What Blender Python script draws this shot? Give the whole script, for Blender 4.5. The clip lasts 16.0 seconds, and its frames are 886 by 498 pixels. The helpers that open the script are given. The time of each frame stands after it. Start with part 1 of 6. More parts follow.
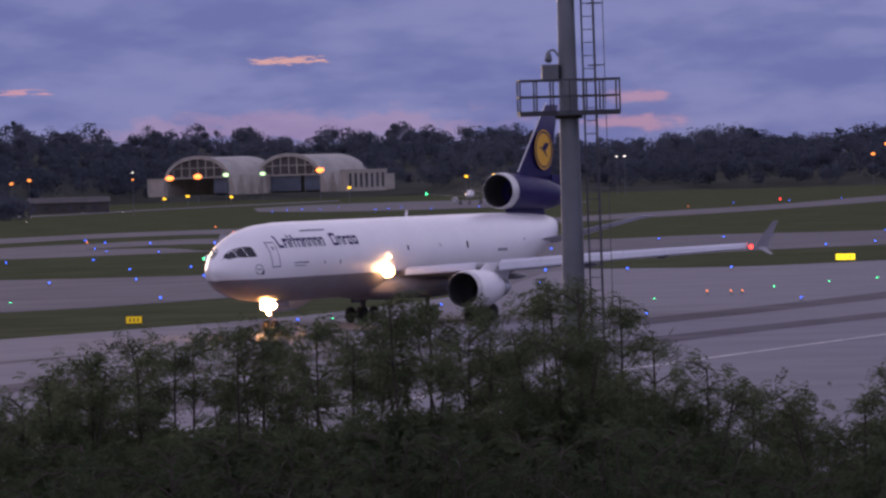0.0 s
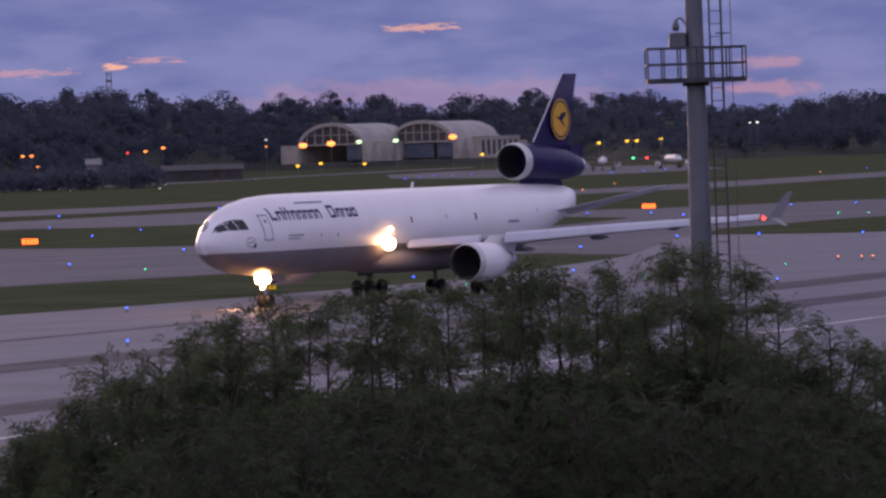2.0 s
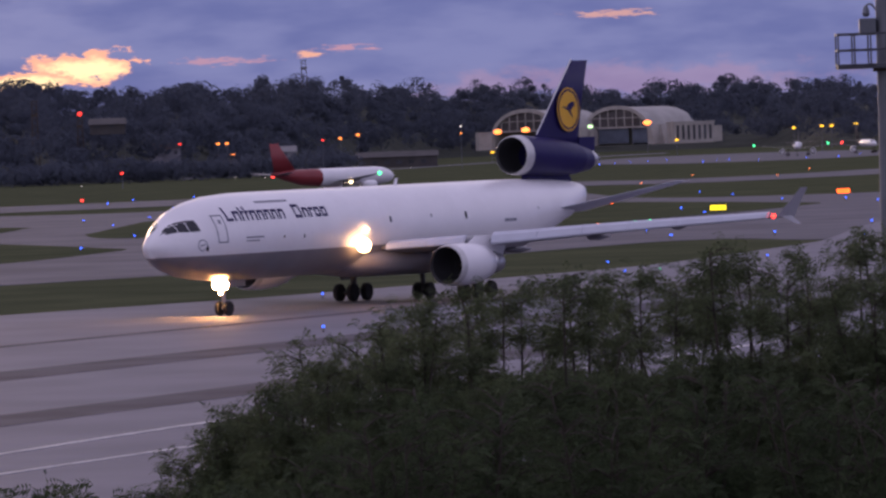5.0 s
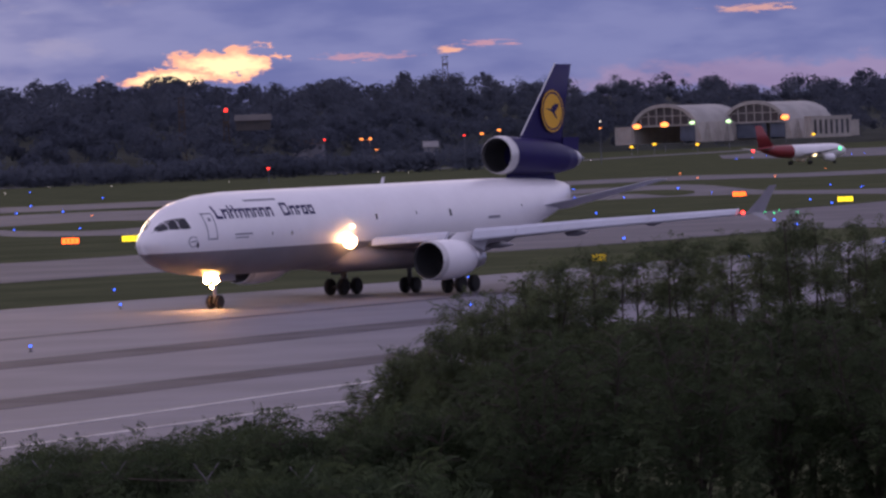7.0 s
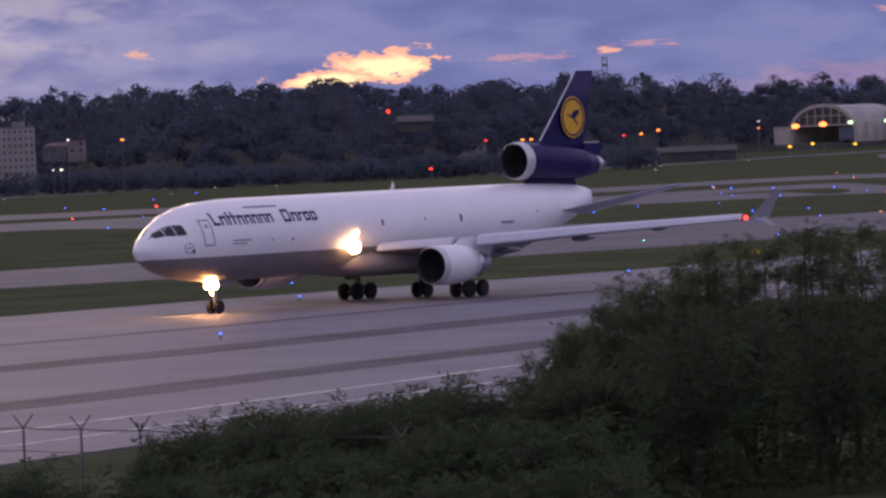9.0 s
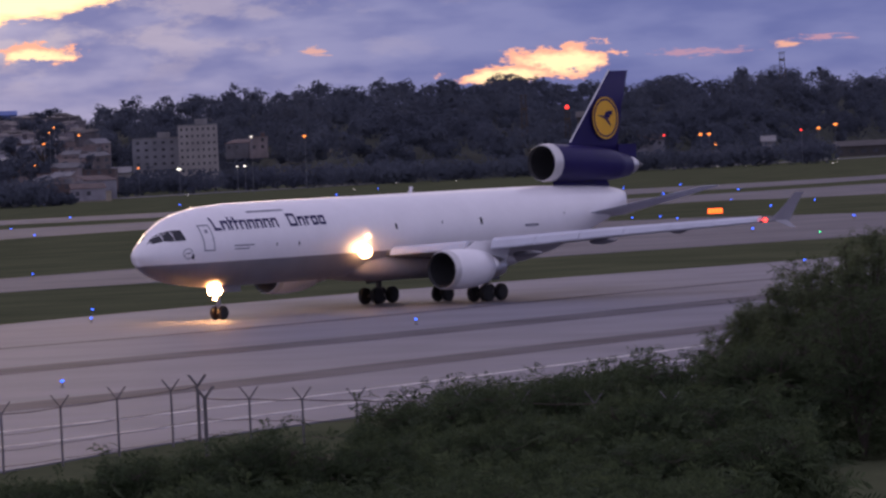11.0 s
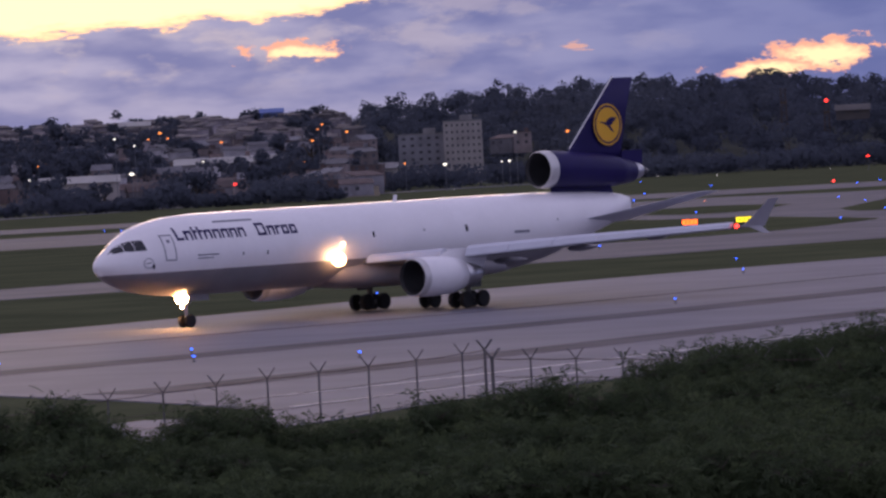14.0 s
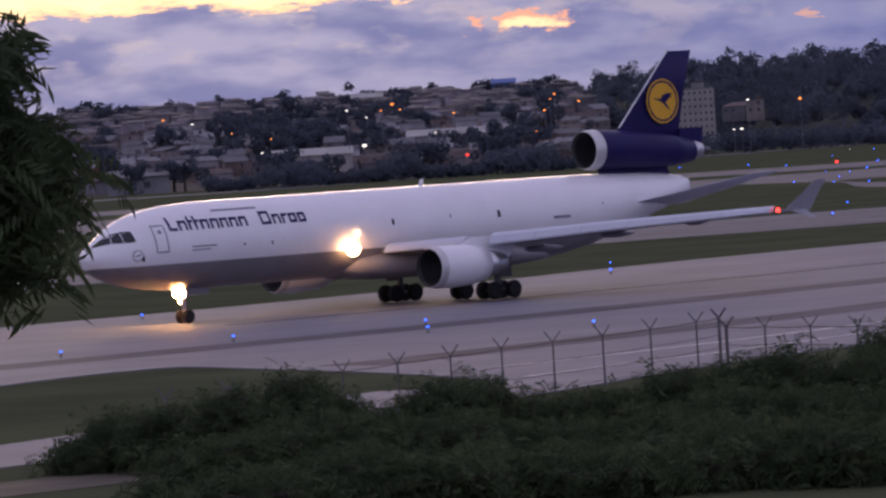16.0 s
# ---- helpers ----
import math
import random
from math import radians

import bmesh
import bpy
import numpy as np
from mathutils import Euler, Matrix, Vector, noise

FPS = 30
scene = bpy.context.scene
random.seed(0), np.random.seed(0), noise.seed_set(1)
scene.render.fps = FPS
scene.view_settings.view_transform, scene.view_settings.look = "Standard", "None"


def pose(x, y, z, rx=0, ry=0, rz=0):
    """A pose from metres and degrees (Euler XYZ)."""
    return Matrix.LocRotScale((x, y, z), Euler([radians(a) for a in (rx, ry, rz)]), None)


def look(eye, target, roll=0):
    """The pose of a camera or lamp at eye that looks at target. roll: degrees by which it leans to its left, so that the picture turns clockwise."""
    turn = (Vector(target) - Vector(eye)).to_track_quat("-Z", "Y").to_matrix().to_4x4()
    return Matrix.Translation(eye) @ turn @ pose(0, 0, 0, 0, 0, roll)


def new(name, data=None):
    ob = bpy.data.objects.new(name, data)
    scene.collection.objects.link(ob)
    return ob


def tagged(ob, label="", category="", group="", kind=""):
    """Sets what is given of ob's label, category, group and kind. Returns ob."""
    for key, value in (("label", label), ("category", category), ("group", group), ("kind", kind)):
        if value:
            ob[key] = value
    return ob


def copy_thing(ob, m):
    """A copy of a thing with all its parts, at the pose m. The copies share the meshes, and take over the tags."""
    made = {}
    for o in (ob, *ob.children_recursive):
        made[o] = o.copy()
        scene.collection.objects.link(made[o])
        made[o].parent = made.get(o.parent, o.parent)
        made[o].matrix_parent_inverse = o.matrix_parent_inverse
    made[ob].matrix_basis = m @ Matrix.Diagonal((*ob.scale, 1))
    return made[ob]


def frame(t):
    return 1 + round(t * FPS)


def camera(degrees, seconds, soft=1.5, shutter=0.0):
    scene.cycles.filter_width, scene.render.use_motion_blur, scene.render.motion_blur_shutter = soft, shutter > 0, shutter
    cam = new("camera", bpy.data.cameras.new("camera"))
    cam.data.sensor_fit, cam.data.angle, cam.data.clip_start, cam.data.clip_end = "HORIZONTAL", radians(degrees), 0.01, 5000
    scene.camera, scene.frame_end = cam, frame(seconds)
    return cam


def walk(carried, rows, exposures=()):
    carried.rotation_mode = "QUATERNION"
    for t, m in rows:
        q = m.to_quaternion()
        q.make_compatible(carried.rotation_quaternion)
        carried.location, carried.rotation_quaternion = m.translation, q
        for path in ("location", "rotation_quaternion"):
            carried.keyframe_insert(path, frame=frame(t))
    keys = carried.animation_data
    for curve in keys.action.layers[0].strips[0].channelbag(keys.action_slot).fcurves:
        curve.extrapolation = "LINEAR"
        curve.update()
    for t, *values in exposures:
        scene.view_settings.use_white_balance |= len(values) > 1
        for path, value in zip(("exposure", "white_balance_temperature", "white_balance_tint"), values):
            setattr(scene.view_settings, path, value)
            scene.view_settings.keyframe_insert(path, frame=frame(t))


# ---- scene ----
EYE_Z = 11.7
cam = camera(9.148, 16.0, soft=2.6, shutter=0.0)


def aim(x, y, pan, tilt, roll):
    """The camera's pose at (x, y): pan to the right, tilt up and roll clockwise, in degrees."""
    return pose(x, y, EYE_Z, 90 + tilt, 0, -pan) @ pose(0, 0, 0, 0, 0, roll)


# seconds, place, pan, tilt, roll: the camera follows the airliner and draws back in four stages
AIM = [(0, 0.0, 3.0, 2.302, -0.775, -1.688), (0.5, 0.0, 0.0, 1.924, -0.825, -1.851), (1, 0.0, 0.0, 1.556, -0.962, -1.915), (1.5, 0.0, 0.0, 1.223, -1.054, -1.903),
       (2, 0.0, 0.0, 0.913, -1.078, -1.830), (2.5, 0.0, 0.0, 0.605, -1.098, -1.792), (3, 0.0, 0.0, 0.285, -1.130, -1.968), (3.5, 0.0, 0.0, 0.011, -1.106, -1.760),
       (4, 0.0, 0.0, -0.274, -1.100, -1.782), (4.5, 0.0, 0.0, -0.658, -1.129, -2.001), (4.7, 0.0, 0.0, -0.845, -1.147, -2.039), (7, 1.0, -36.0, -2.565, -1.149, -2.225),
       (7.5, 1.0, -36.0, -3.005, -1.226, -2.308), (8, 1.0, -36.0, -3.483, -1.234, -2.302), (8.4, 1.0, -36.0, -3.843, -1.223, -2.367), (8.5, 1.1, -39.9, -3.933, -1.220, -2.383),
       (8.6, 1.3, -43.7, -3.990, -1.192, -2.387), (8.7, 1.4, -47.6, -4.047, -1.163, -2.391), (8.8, 1.6, -51.4, -4.104, -1.134, -2.395), (8.9, 1.7, -55.3, -4.161, -1.106, -2.399),
       (9, 1.9, -59.1, -4.218, -1.077, -2.403), (9.1, 2.0, -63.0, -4.311, -1.091, -2.413), (9.2, 2.0, -63.0, -4.403, -1.104, -2.423), (11.5, 3.0, -80.0, -6.608, -1.041, -2.677),
       (12, 3.0, -80.0, -7.168, -1.047, -2.661), (12.4, 3.0, -80.0, -7.504, -1.004, -2.648), (12.5, 3.5, -83.9, -7.588, -0.993, -2.645), (12.6, 3.9, -87.8, -7.662, -0.971, -2.649),
       (12.7, 4.4, -91.6, -7.736, -0.950, -2.654), (12.8, 4.9, -95.5, -7.810, -0.928, -2.658), (12.9, 5.4, -99.4, -7.884, -0.906, -2.663), (13, 5.8, -103.3, -7.958, -0.884, -2.667),
       (13.1, 6.3, -107.2, -8.029, -0.890, -2.674), (13.2, 6.8, -111.1, -8.101, -0.896, -2.680), (13.3, 7.0, -113.0, -8.172, -0.902, -2.686), (13.5, 7.0, -113.0, -8.315, -0.914, -2.699),
       (14, 7.0, -113.0, -8.776, -0.965, -3.048), (14.5, 7.0, -113.0, -9.340, -1.021, -3.219), (15, 7.0, -113.0, -9.929, -1.067, -3.455), (15.5, 7.0, -113.0, -10.571, -1.107, -3.581),
       (16, 7.0, -113.0, -11.202, -1.140, -3.579)]
walk(cam, [(t, aim(x, y, a, e, r)) for t, x, y, a, e, r in AIM], [(0, 0.18, 6800, 11), (9, 0.16, 6800, 12), (12.5, 0.1, 6650, 10), (16, 0.06, 6550, 10)])


# ---- helpers of this scene ----
def part(name, bm, material, parent=None, label="", smooth=False):
    """Links a bmesh as one mesh object, under a thing or a part."""
    me = bpy.data.meshes.new(name)
    bm.normal_update()
    bm.to_mesh(me)
    bm.free()
    for m in material if isinstance(material, (list, tuple)) else [material]:
        me.materials.append(m)
    if smooth:
        me.shade_smooth()
    ob = new(name, me)
    if parent:
        ob.parent = parent
    if label:
        ob["label"] = label
    return ob


def thing(name, label, category, m=None, group="", kind=""):
    ob = new(name)
    ob.empty_display_size = 0.5
    if m is not None:
        ob.matrix_basis = m
    return tagged(ob, label, category, group, kind)


# the stand from which each bearing is seen best: bearing, x, y
STANDS = [(-9.2, 7, -113), (-8.2, 3, -80), (-6.0, 3, -80), (-5.2, 2, -63), (-4.3, 2, -63), (-3.6, 1, -36), (-2.4, 1, -36), (-1.0, 0, 0)]


def polar(az, dist, z=0.0):
    """A place by its bearing (degrees to the right of +y) and its distance from the stand of that bearing."""
    x, y = (float(np.interp(az, [s[0] for s in STANDS], [s[k] for s in STANDS])) for k in (1, 2))
    return Vector((x + dist * math.sin(radians(az)), y + dist * math.cos(radians(az)), z))


def lift(e, dist):
    """Height of a place seen e degrees up at that distance; the bearings share a level 0.088 degrees low."""
    return EYE_Z + dist * math.tan(radians(e + 0.088))


def box(bm, cx, cy, cz, sx, sy, sz, m=None, bevel=0.0, mat=0):
    mm = Matrix.Translation((cx, cy, cz)) @ Matrix.Diagonal((sx, sy, sz, 1))
    r = bmesh.ops.create_cube(bm, size=1, matrix=(m @ mm) if m is not None else mm)
    fs = {f for v in r["verts"] for f in v.link_faces}
    for f in fs:
        f.material_index = mat
    if bevel:
        es = list({e for v in r["verts"] for e in v.link_edges})
        bmesh.ops.bevel(bm, geom=es, offset=bevel, segments=1, affect="EDGES", profile=0.5)
    return r["verts"]


def tube(bm, p0, p1, r0, r1=None, n=10, mat=0):
    p0, p1 = Vector(p0), Vector(p1)
    d = p1 - p0
    m = Matrix.Translation((p0 + p1) / 2) @ d.to_track_quat("Z", "Y").to_matrix().to_4x4()
    r = bmesh.ops.create_cone(bm, cap_ends=True, segments=n, radius1=r0, radius2=r0 if r1 is None else r1, depth=d.length, matrix=m)
    for v in r["verts"]:
        for f in v.link_faces:
            f.material_index = mat
    return r["verts"]


def loft(bm, rings, caps=True, closed=True, mat=None):
    """Skins rings of equal length; mat(i, j) gives the material of a face."""
    vs = [[bm.verts.new(p) for p in r] for r in rings]
    n = len(vs[0])
    for i in range(len(vs) - 1):
        for j in range(n if closed else n - 1):
            k = (j + 1) % n
            try:
                f = bm.faces.new((vs[i][j], vs[i][k], vs[i + 1][k], vs[i + 1][j]))
                if mat:
                    f.material_index = mat(i, j)
            except ValueError:
                pass
    if caps and closed:
        for r in (vs[0], vs[-1]):
            try:
                bm.faces.new(r)
            except ValueError:
                pass
    bmesh.ops.recalc_face_normals(bm, faces=bm.faces)
    return vs


def lathe(bm, prof, origin=(0, 0, 0), axis="x", n=28, mats=None):
    """Turns a profile of (along, radius) round an axis; mats gives the material of each band."""
    rings = []
    for a, r in prof:
        ring = []
        for k in range(n):
            c, s = math.cos(2 * math.pi * k / n) * r, math.sin(2 * math.pi * k / n) * r
            p = {"x": (a, c, s), "y": (c, a, s), "z": (c, s, a)}[axis]
            ring.append((p[0] + origin[0], p[1] + origin[1], p[2] + origin[2]))
        rings.append(ring)
    return loft(bm, rings, mat=(lambda i, j: mats[i]) if mats else None)


def foil(chord_le, chord_te, thick, y, z, n=8, vertical=False):
    """A closed wing section from its leading to its trailing edge."""
    up, low = [], []
    for k in range(n + 1):
        u = 0.5 - 0.5 * math.cos(math.pi * k / n)
        t = thick * 2.6 * (0.2969 * math.sqrt(u) - 0.126 * u - 0.3516 * u * u + 0.2843 * u ** 3 - 0.1036 * u ** 4) * 2
        x = chord_le + (chord_te - chord_le) * u
        up.append((x, t / 2))
        low.append((x, -t / 2))
    pts = up + low[-2:0:-1]
    return [(x, t, z) if vertical else (x, y, z + t) for x, t in pts]


def raw(name, verts, faces, material, parent=None):
    """One mesh object from arrays."""
    me = bpy.data.meshes.new(name)
    me.from_pydata([], [], []) if len(verts) == 0 else None
    verts = np.asarray(verts, np.float32)
    faces = np.asarray(faces, np.int32)
    me.vertices.add(len(verts))
    me.vertices.foreach_set("co", verts.ravel())
    k = faces.shape[1]
    me.loops.add(faces.size)
    me.loops.foreach_set("vertex_index", faces.ravel())
    me.polygons.add(len(faces))
    me.polygons.foreach_set("loop_start", np.arange(0, faces.size, k, dtype=np.int32))
    me.update(calc_edges=True)
    me.validate()
    me.materials.append(material)
    ob = new(name, me)
    if parent:
        ob.parent = parent
    return ob


# ---- materials ----
def links(m):
    nt = m.node_tree
    return nt, nt.nodes["Principled BSDF"], nt.links.new


def surface(name, colour, rough=0.6, metal=0.0, thin=0.0, vary=0.25, scale=3.0, fine=40.0, bump=0.0, second=None, coat=0.0, spec=0.5, islands=0.0, objects=0.0):
    """A painted, stony or leafy surface with variation at two scales, in metres."""
    m = bpy.data.materials.new(name)
    m.use_nodes = True
    nt, b, link = links(m)
    tc = nt.nodes.new("ShaderNodeTexCoord")
    n1, n2 = nt.nodes.new("ShaderNodeTexNoise"), nt.nodes.new("ShaderNodeTexNoise")
    n1.inputs["Scale"].default_value, n2.inputs["Scale"].default_value = 1 / scale, fine / scale
    n1.inputs["Detail"].default_value, n2.inputs["Detail"].default_value = 5, 4
    link(tc.outputs["Object"], n1.inputs["Vector"])
    link(tc.outputs["Object"], n2.inputs["Vector"])
    c2 = second or tuple(c * (1 - vary) for c in colour)
    ramp = nt.nodes.new("ShaderNodeValToRGB")
    ramp.color_ramp.elements[0].position, ramp.color_ramp.elements[1].position = 0.36, 0.64
    ramp.color_ramp.elements[0].color, ramp.color_ramp.elements[1].color = (*c2, 1), (*colour, 1)
    link(n1.outputs["Fac"], ramp.inputs["Fac"])
    hsv = nt.nodes.new("ShaderNodeHueSaturation")
    link(ramp.outputs["Color"], hsv.inputs["Color"])
    val = nt.nodes.new("ShaderNodeMath")
    val.operation = "MULTIPLY_ADD"
    link(n2.outputs["Fac"], val.inputs[0])
    val.inputs[1].default_value, val.inputs[2].default_value = vary, 1 - vary / 2
    last = val
    for amount, kind, socket in ((islands, "ShaderNodeNewGeometry", "Random Per Island"), (objects, "ShaderNodeObjectInfo", "Random")):
        if amount:
            src, ma, mu = nt.nodes.new(kind), nt.nodes.new("ShaderNodeMath"), nt.nodes.new("ShaderNodeMath")
            ma.operation, mu.operation = "MULTIPLY_ADD", "MULTIPLY"
            link(src.outputs[socket], ma.inputs[0])
            ma.inputs[1].default_value, ma.inputs[2].default_value = 2 * amount, 1 - amount
            link(last.outputs[0], mu.inputs[0])
            link(ma.outputs[0], mu.inputs[1])
            last = mu
    link(last.outputs[0], hsv.inputs["Value"])
    link(hsv.outputs["Color"], b.inputs["Base Color"])
    b.inputs["Roughness"].default_value, b.inputs["Metallic"].default_value = rough, metal
    b.inputs["Specular IOR Level"].default_value = spec
    if coat:
        b.inputs["Coat Weight"].default_value, b.inputs["Coat Roughness"].default_value = coat, 0.12
    rr = nt.nodes.new("ShaderNodeMath")
    rr.operation = "MULTIPLY_ADD"
    link(n2.outputs["Fac"], rr.inputs[0])
    rr.inputs[1].default_value, rr.inputs[2].default_value = 0.2, max(0.02, rough - 0.1)
    link(rr.outputs[0], b.inputs["Roughness"])
    if bump:
        bp = nt.nodes.new("ShaderNodeBump")
        bp.inputs["Strength"].default_value, bp.inputs["Distance"].default_value = 0.6, bump
        link(n2.outputs["Fac"], bp.inputs["Height"])
        link(bp.outputs["Normal"], b.inputs["Normal"])
    if thin:
        # leaves let half of the light through
        tr, mx, out = nt.nodes.new("ShaderNodeBsdfTranslucent"), nt.nodes.new("ShaderNodeMixShader"), nt.nodes["Material Output"]
        link(hsv.outputs["Color"], tr.inputs["Color"])
        mx.inputs[0].default_value = thin
        link(b.outputs[0], mx.inputs[1])
        link(tr.outputs[0], mx.inputs[2])
        link(mx.outputs[0], out.inputs["Surface"])
    return m


def glowing(name, colour, strength):
    """The lens of a lamp that is on."""
    m = bpy.data.materials.new(name)
    m.use_nodes = True
    nt, b, link = links(m)
    b.inputs["Base Color"].default_value = (*(min(1, c) * 0.5 for c in colour), 1)
    b.inputs["Emission Color"].default_value, b.inputs["Emission Strength"].default_value = (*colour, 1), strength
    return m


# ---- sky and light ----
def make_sky():
    world = bpy.data.worlds.new("dusk_sky")
    scene.world = world
    world.use_nodes = True
    nt = world.node_tree
    link = nt.links.new
    bg = nt.nodes["Background"]

    def val(op, a, b=0.0, c=0.0, clamp=False):
        n = nt.nodes.new("ShaderNodeMath")
        n.operation, n.use_clamp = op, clamp
        for i, x in enumerate((a, b, c)):
            if isinstance(x, (int, float)):
                n.inputs[i].default_value = x
            else:
                link(x, n.inputs[i])
        return n.outputs[0]

    def step(x, lo, hi):
        n = nt.nodes.new("ShaderNodeMapRange")
        n.interpolation_type = "SMOOTHSTEP"
        link(x, n.inputs["Value"])
        n.inputs["From Min"].default_value, n.inputs["From Max"].default_value = lo, hi
        return n.outputs["Result"]

    def mix(f, a, b):
        n = nt.nodes.new("ShaderNodeMix")
        n.data_type = "RGBA"
        link(f, n.inputs["Factor"])
        for x, s in ((a, n.inputs["A"]), (b, n.inputs["B"])):
            if isinstance(x, tuple):
                s.default_value = (*x, 1)
            else:
                link(x, s)
        return n.outputs["Result"]

    tc = nt.nodes.new("ShaderNodeTexCoord")
    sep = nt.nodes.new("ShaderNodeSeparateXYZ")
    link(tc.outputs["Generated"], sep.inputs[0])
    x, y, z = sep.outputs
    az = val("MULTIPLY", val("ARCTAN2", x, y), 57.2958)
    el = val("SUBTRACT", val("MULTIPLY", val("ARCSINE", z), 57.2958), 0.088)

    def cloud(ka, ke, detail, seed, rough=0.55):
        comb, n = nt.nodes.new("ShaderNodeCombineXYZ"), nt.nodes.new("ShaderNodeTexNoise")
        link(val("MULTIPLY", az, ka), comb.inputs[0])
        link(val("MULTIPLY", el, ke), comb.inputs[1])
        comb.inputs[2].default_value = seed
        n.inputs["Scale"].default_value, n.inputs["Detail"].default_value, n.inputs["Roughness"].default_value = 1, detail, rough
        link(comb.outputs[0], n.inputs["Vector"])
        return n.outputs["Fac"]

    broad, fine, ragged, wisp = cloud(0.45, 1.6, 4, 3.1, 0.45), cloud(1.3, 4.2, 5, 8.7, 0.45), cloud(3.0, 7.0, 6, 1.7, 0.6), cloud(5.0, 24.0, 5, 6.3, 0.6)
    # the cloud bank: blue-violet to the east, lighter and greyer towards the west
    west = step(az, -3.5, -13.0)
    base = mix(west, (0.130, 0.152, 0.365), (0.225, 0.225, 0.425))
    light = mix(west, (0.195, 0.215, 0.44), (0.45, 0.41, 0.58))
    bank = mix(step(val("ADD", val("MULTIPLY", broad, 0.7), val("MULTIPLY", fine, 0.45)), 0.44, 0.70), base, light)
    # sunlit rims of the western clouds
    rim = val("MULTIPLY", val("MULTIPLY", step(cloud(1.2, 3.0, 6, 4.2, 0.55), 0.48, 0.62), step(el, 0.45, 1.2)), val("MULTIPLY", west, 0.7))
    bank = mix(rim, bank, (0.60, 0.50, 0.56))
    # rosy haze low over the horizon
    low = val("MULTIPLY", step(el, 0.85, 0.25), val("MULTIPLY", fine, 0.20))
    bank = mix(low, bank, (0.30, 0.25, 0.40))

    def patch(a, e, ra, re, edge=0.9, push=3.0, by=None):
        da = val("DIVIDE", val("SUBTRACT", az, a), ra)
        de = val("DIVIDE", val("SUBTRACT", el, e), re)
        d = val("SQRT", val("ADD", val("MULTIPLY", da, da), val("MULTIPLY", de, de)))
        return step(val("ADD", d, val("MULTIPLY", val("SUBTRACT", by or ragged, 0.5), push)), 1.0 + edge / 2, 1.0 - edge / 2)

    pink, orange, cream = (0.60, 0.30, 0.36), (0.86, 0.43, 0.32), (1.25, 0.95, 0.55)
    # gaps in the bank through which the sunset shows
    for col, a, e, ra, re, amount in ((pink, 0.9, 0.44, 1.9, 0.15, 0.22), (pink, 4.3, 0.66, 0.32, 0.06, 0.45), (pink, 4.35, 0.40, 0.42, 0.08, 0.45),
                                      (pink, -3.3, 0.79, 0.32, 0.035, 0.6), (orange, -2.40, 0.82, 0.14, 0.03, 0.9), (pink, -2.08, 0.87, 0.2, 0.03, 0.7),
                                      (orange, 0.75, 1.13, 0.28, 0.035, 0.6), (orange, -7.27, 0.96, 0.1, 0.04, 0.7)):
        f = val("MULTIPLY", patch(a, e, ra, re, 0.9, 5.0, wisp) if re < 0.05 else patch(a, e, ra, re), amount)
        bank = mix(f, bank, col)
    for a, e, ra, re in ((-4.75, 0.75, 0.55, 0.15), (-5.30, 0.63, 0.45, 0.11), (-10.15, 1.07, 0.5, 0.09)):
        f = patch(a, e, ra, re, 0.35, 4.0)
        core = patch(a, e - 0.02, ra * 0.7, re * 0.65, 0.9)
        bank = mix(f, bank, mix(core, (1.0, 0.46, 0.33), cream))
    # the open band above the bank in the west
    edge = val("ADD", el, val("MULTIPLY", val("SUBTRACT", cloud(0.8, 1.5, 6, 5.5), 0.5), 0.75))
    edge = val("SUBTRACT", edge, val("MULTIPLY", val("MAXIMUM", val("ADD", az, 9.9), 0.0), 0.32))
    edge = val("ADD", edge, val("MULTIPLY", val("SUBTRACT", wisp, 0.5), 0.22))
    gap = val("MULTIPLY", step(edge, 1.36, 1.41), step(az, -24.0, -20.0))
    gap = val("MULTIPLY", gap, step(el, 2.6, 2.2))
    bank = mix(gap, bank, mix(step(edge, 1.36, 1.52), (1.25, 0.70, 0.42), (1.5, 1.18, 0.66)))
    # the clear evening sky higher up
    sky = nt.nodes.new("ShaderNodeTexSky")
    sky.sky_type, sky.sun_disc = "NISHITA", False
    sky.sun_elevation, sky.sun_rotation = radians(3.0), radians(-14.0)
    sky.altitude, sky.dust_density = 760, 1.5
    high = nt.nodes.new("ShaderNodeVectorMath")
    high.operation = "MULTIPLY_ADD"
    link(sky.outputs[0], high.inputs[0])
    high.inputs[1].default_value, high.inputs[2].default_value = (0.09, 0.09, 0.10), (0.385, 0.345, 0.545)
    up = mix(step(el, 2.5, 16.0), bank, high.outputs[0])
    up = mix(step(el, -0.3, -3.0), up, (0.03, 0.03, 0.03))
    link(up, bg.inputs["Color"])
    bg.inputs["Strength"].default_value = 1.0


make_sky()
sun = new("sun", bpy.data.lights.new("sun", "SUN"))
sun.data.energy, sun.data.angle, sun.data.color = 0.5, radians(14), (1.0, 0.72, 0.5)
sun.matrix_basis = look((-240, 960, 60), (0, 0, 0))

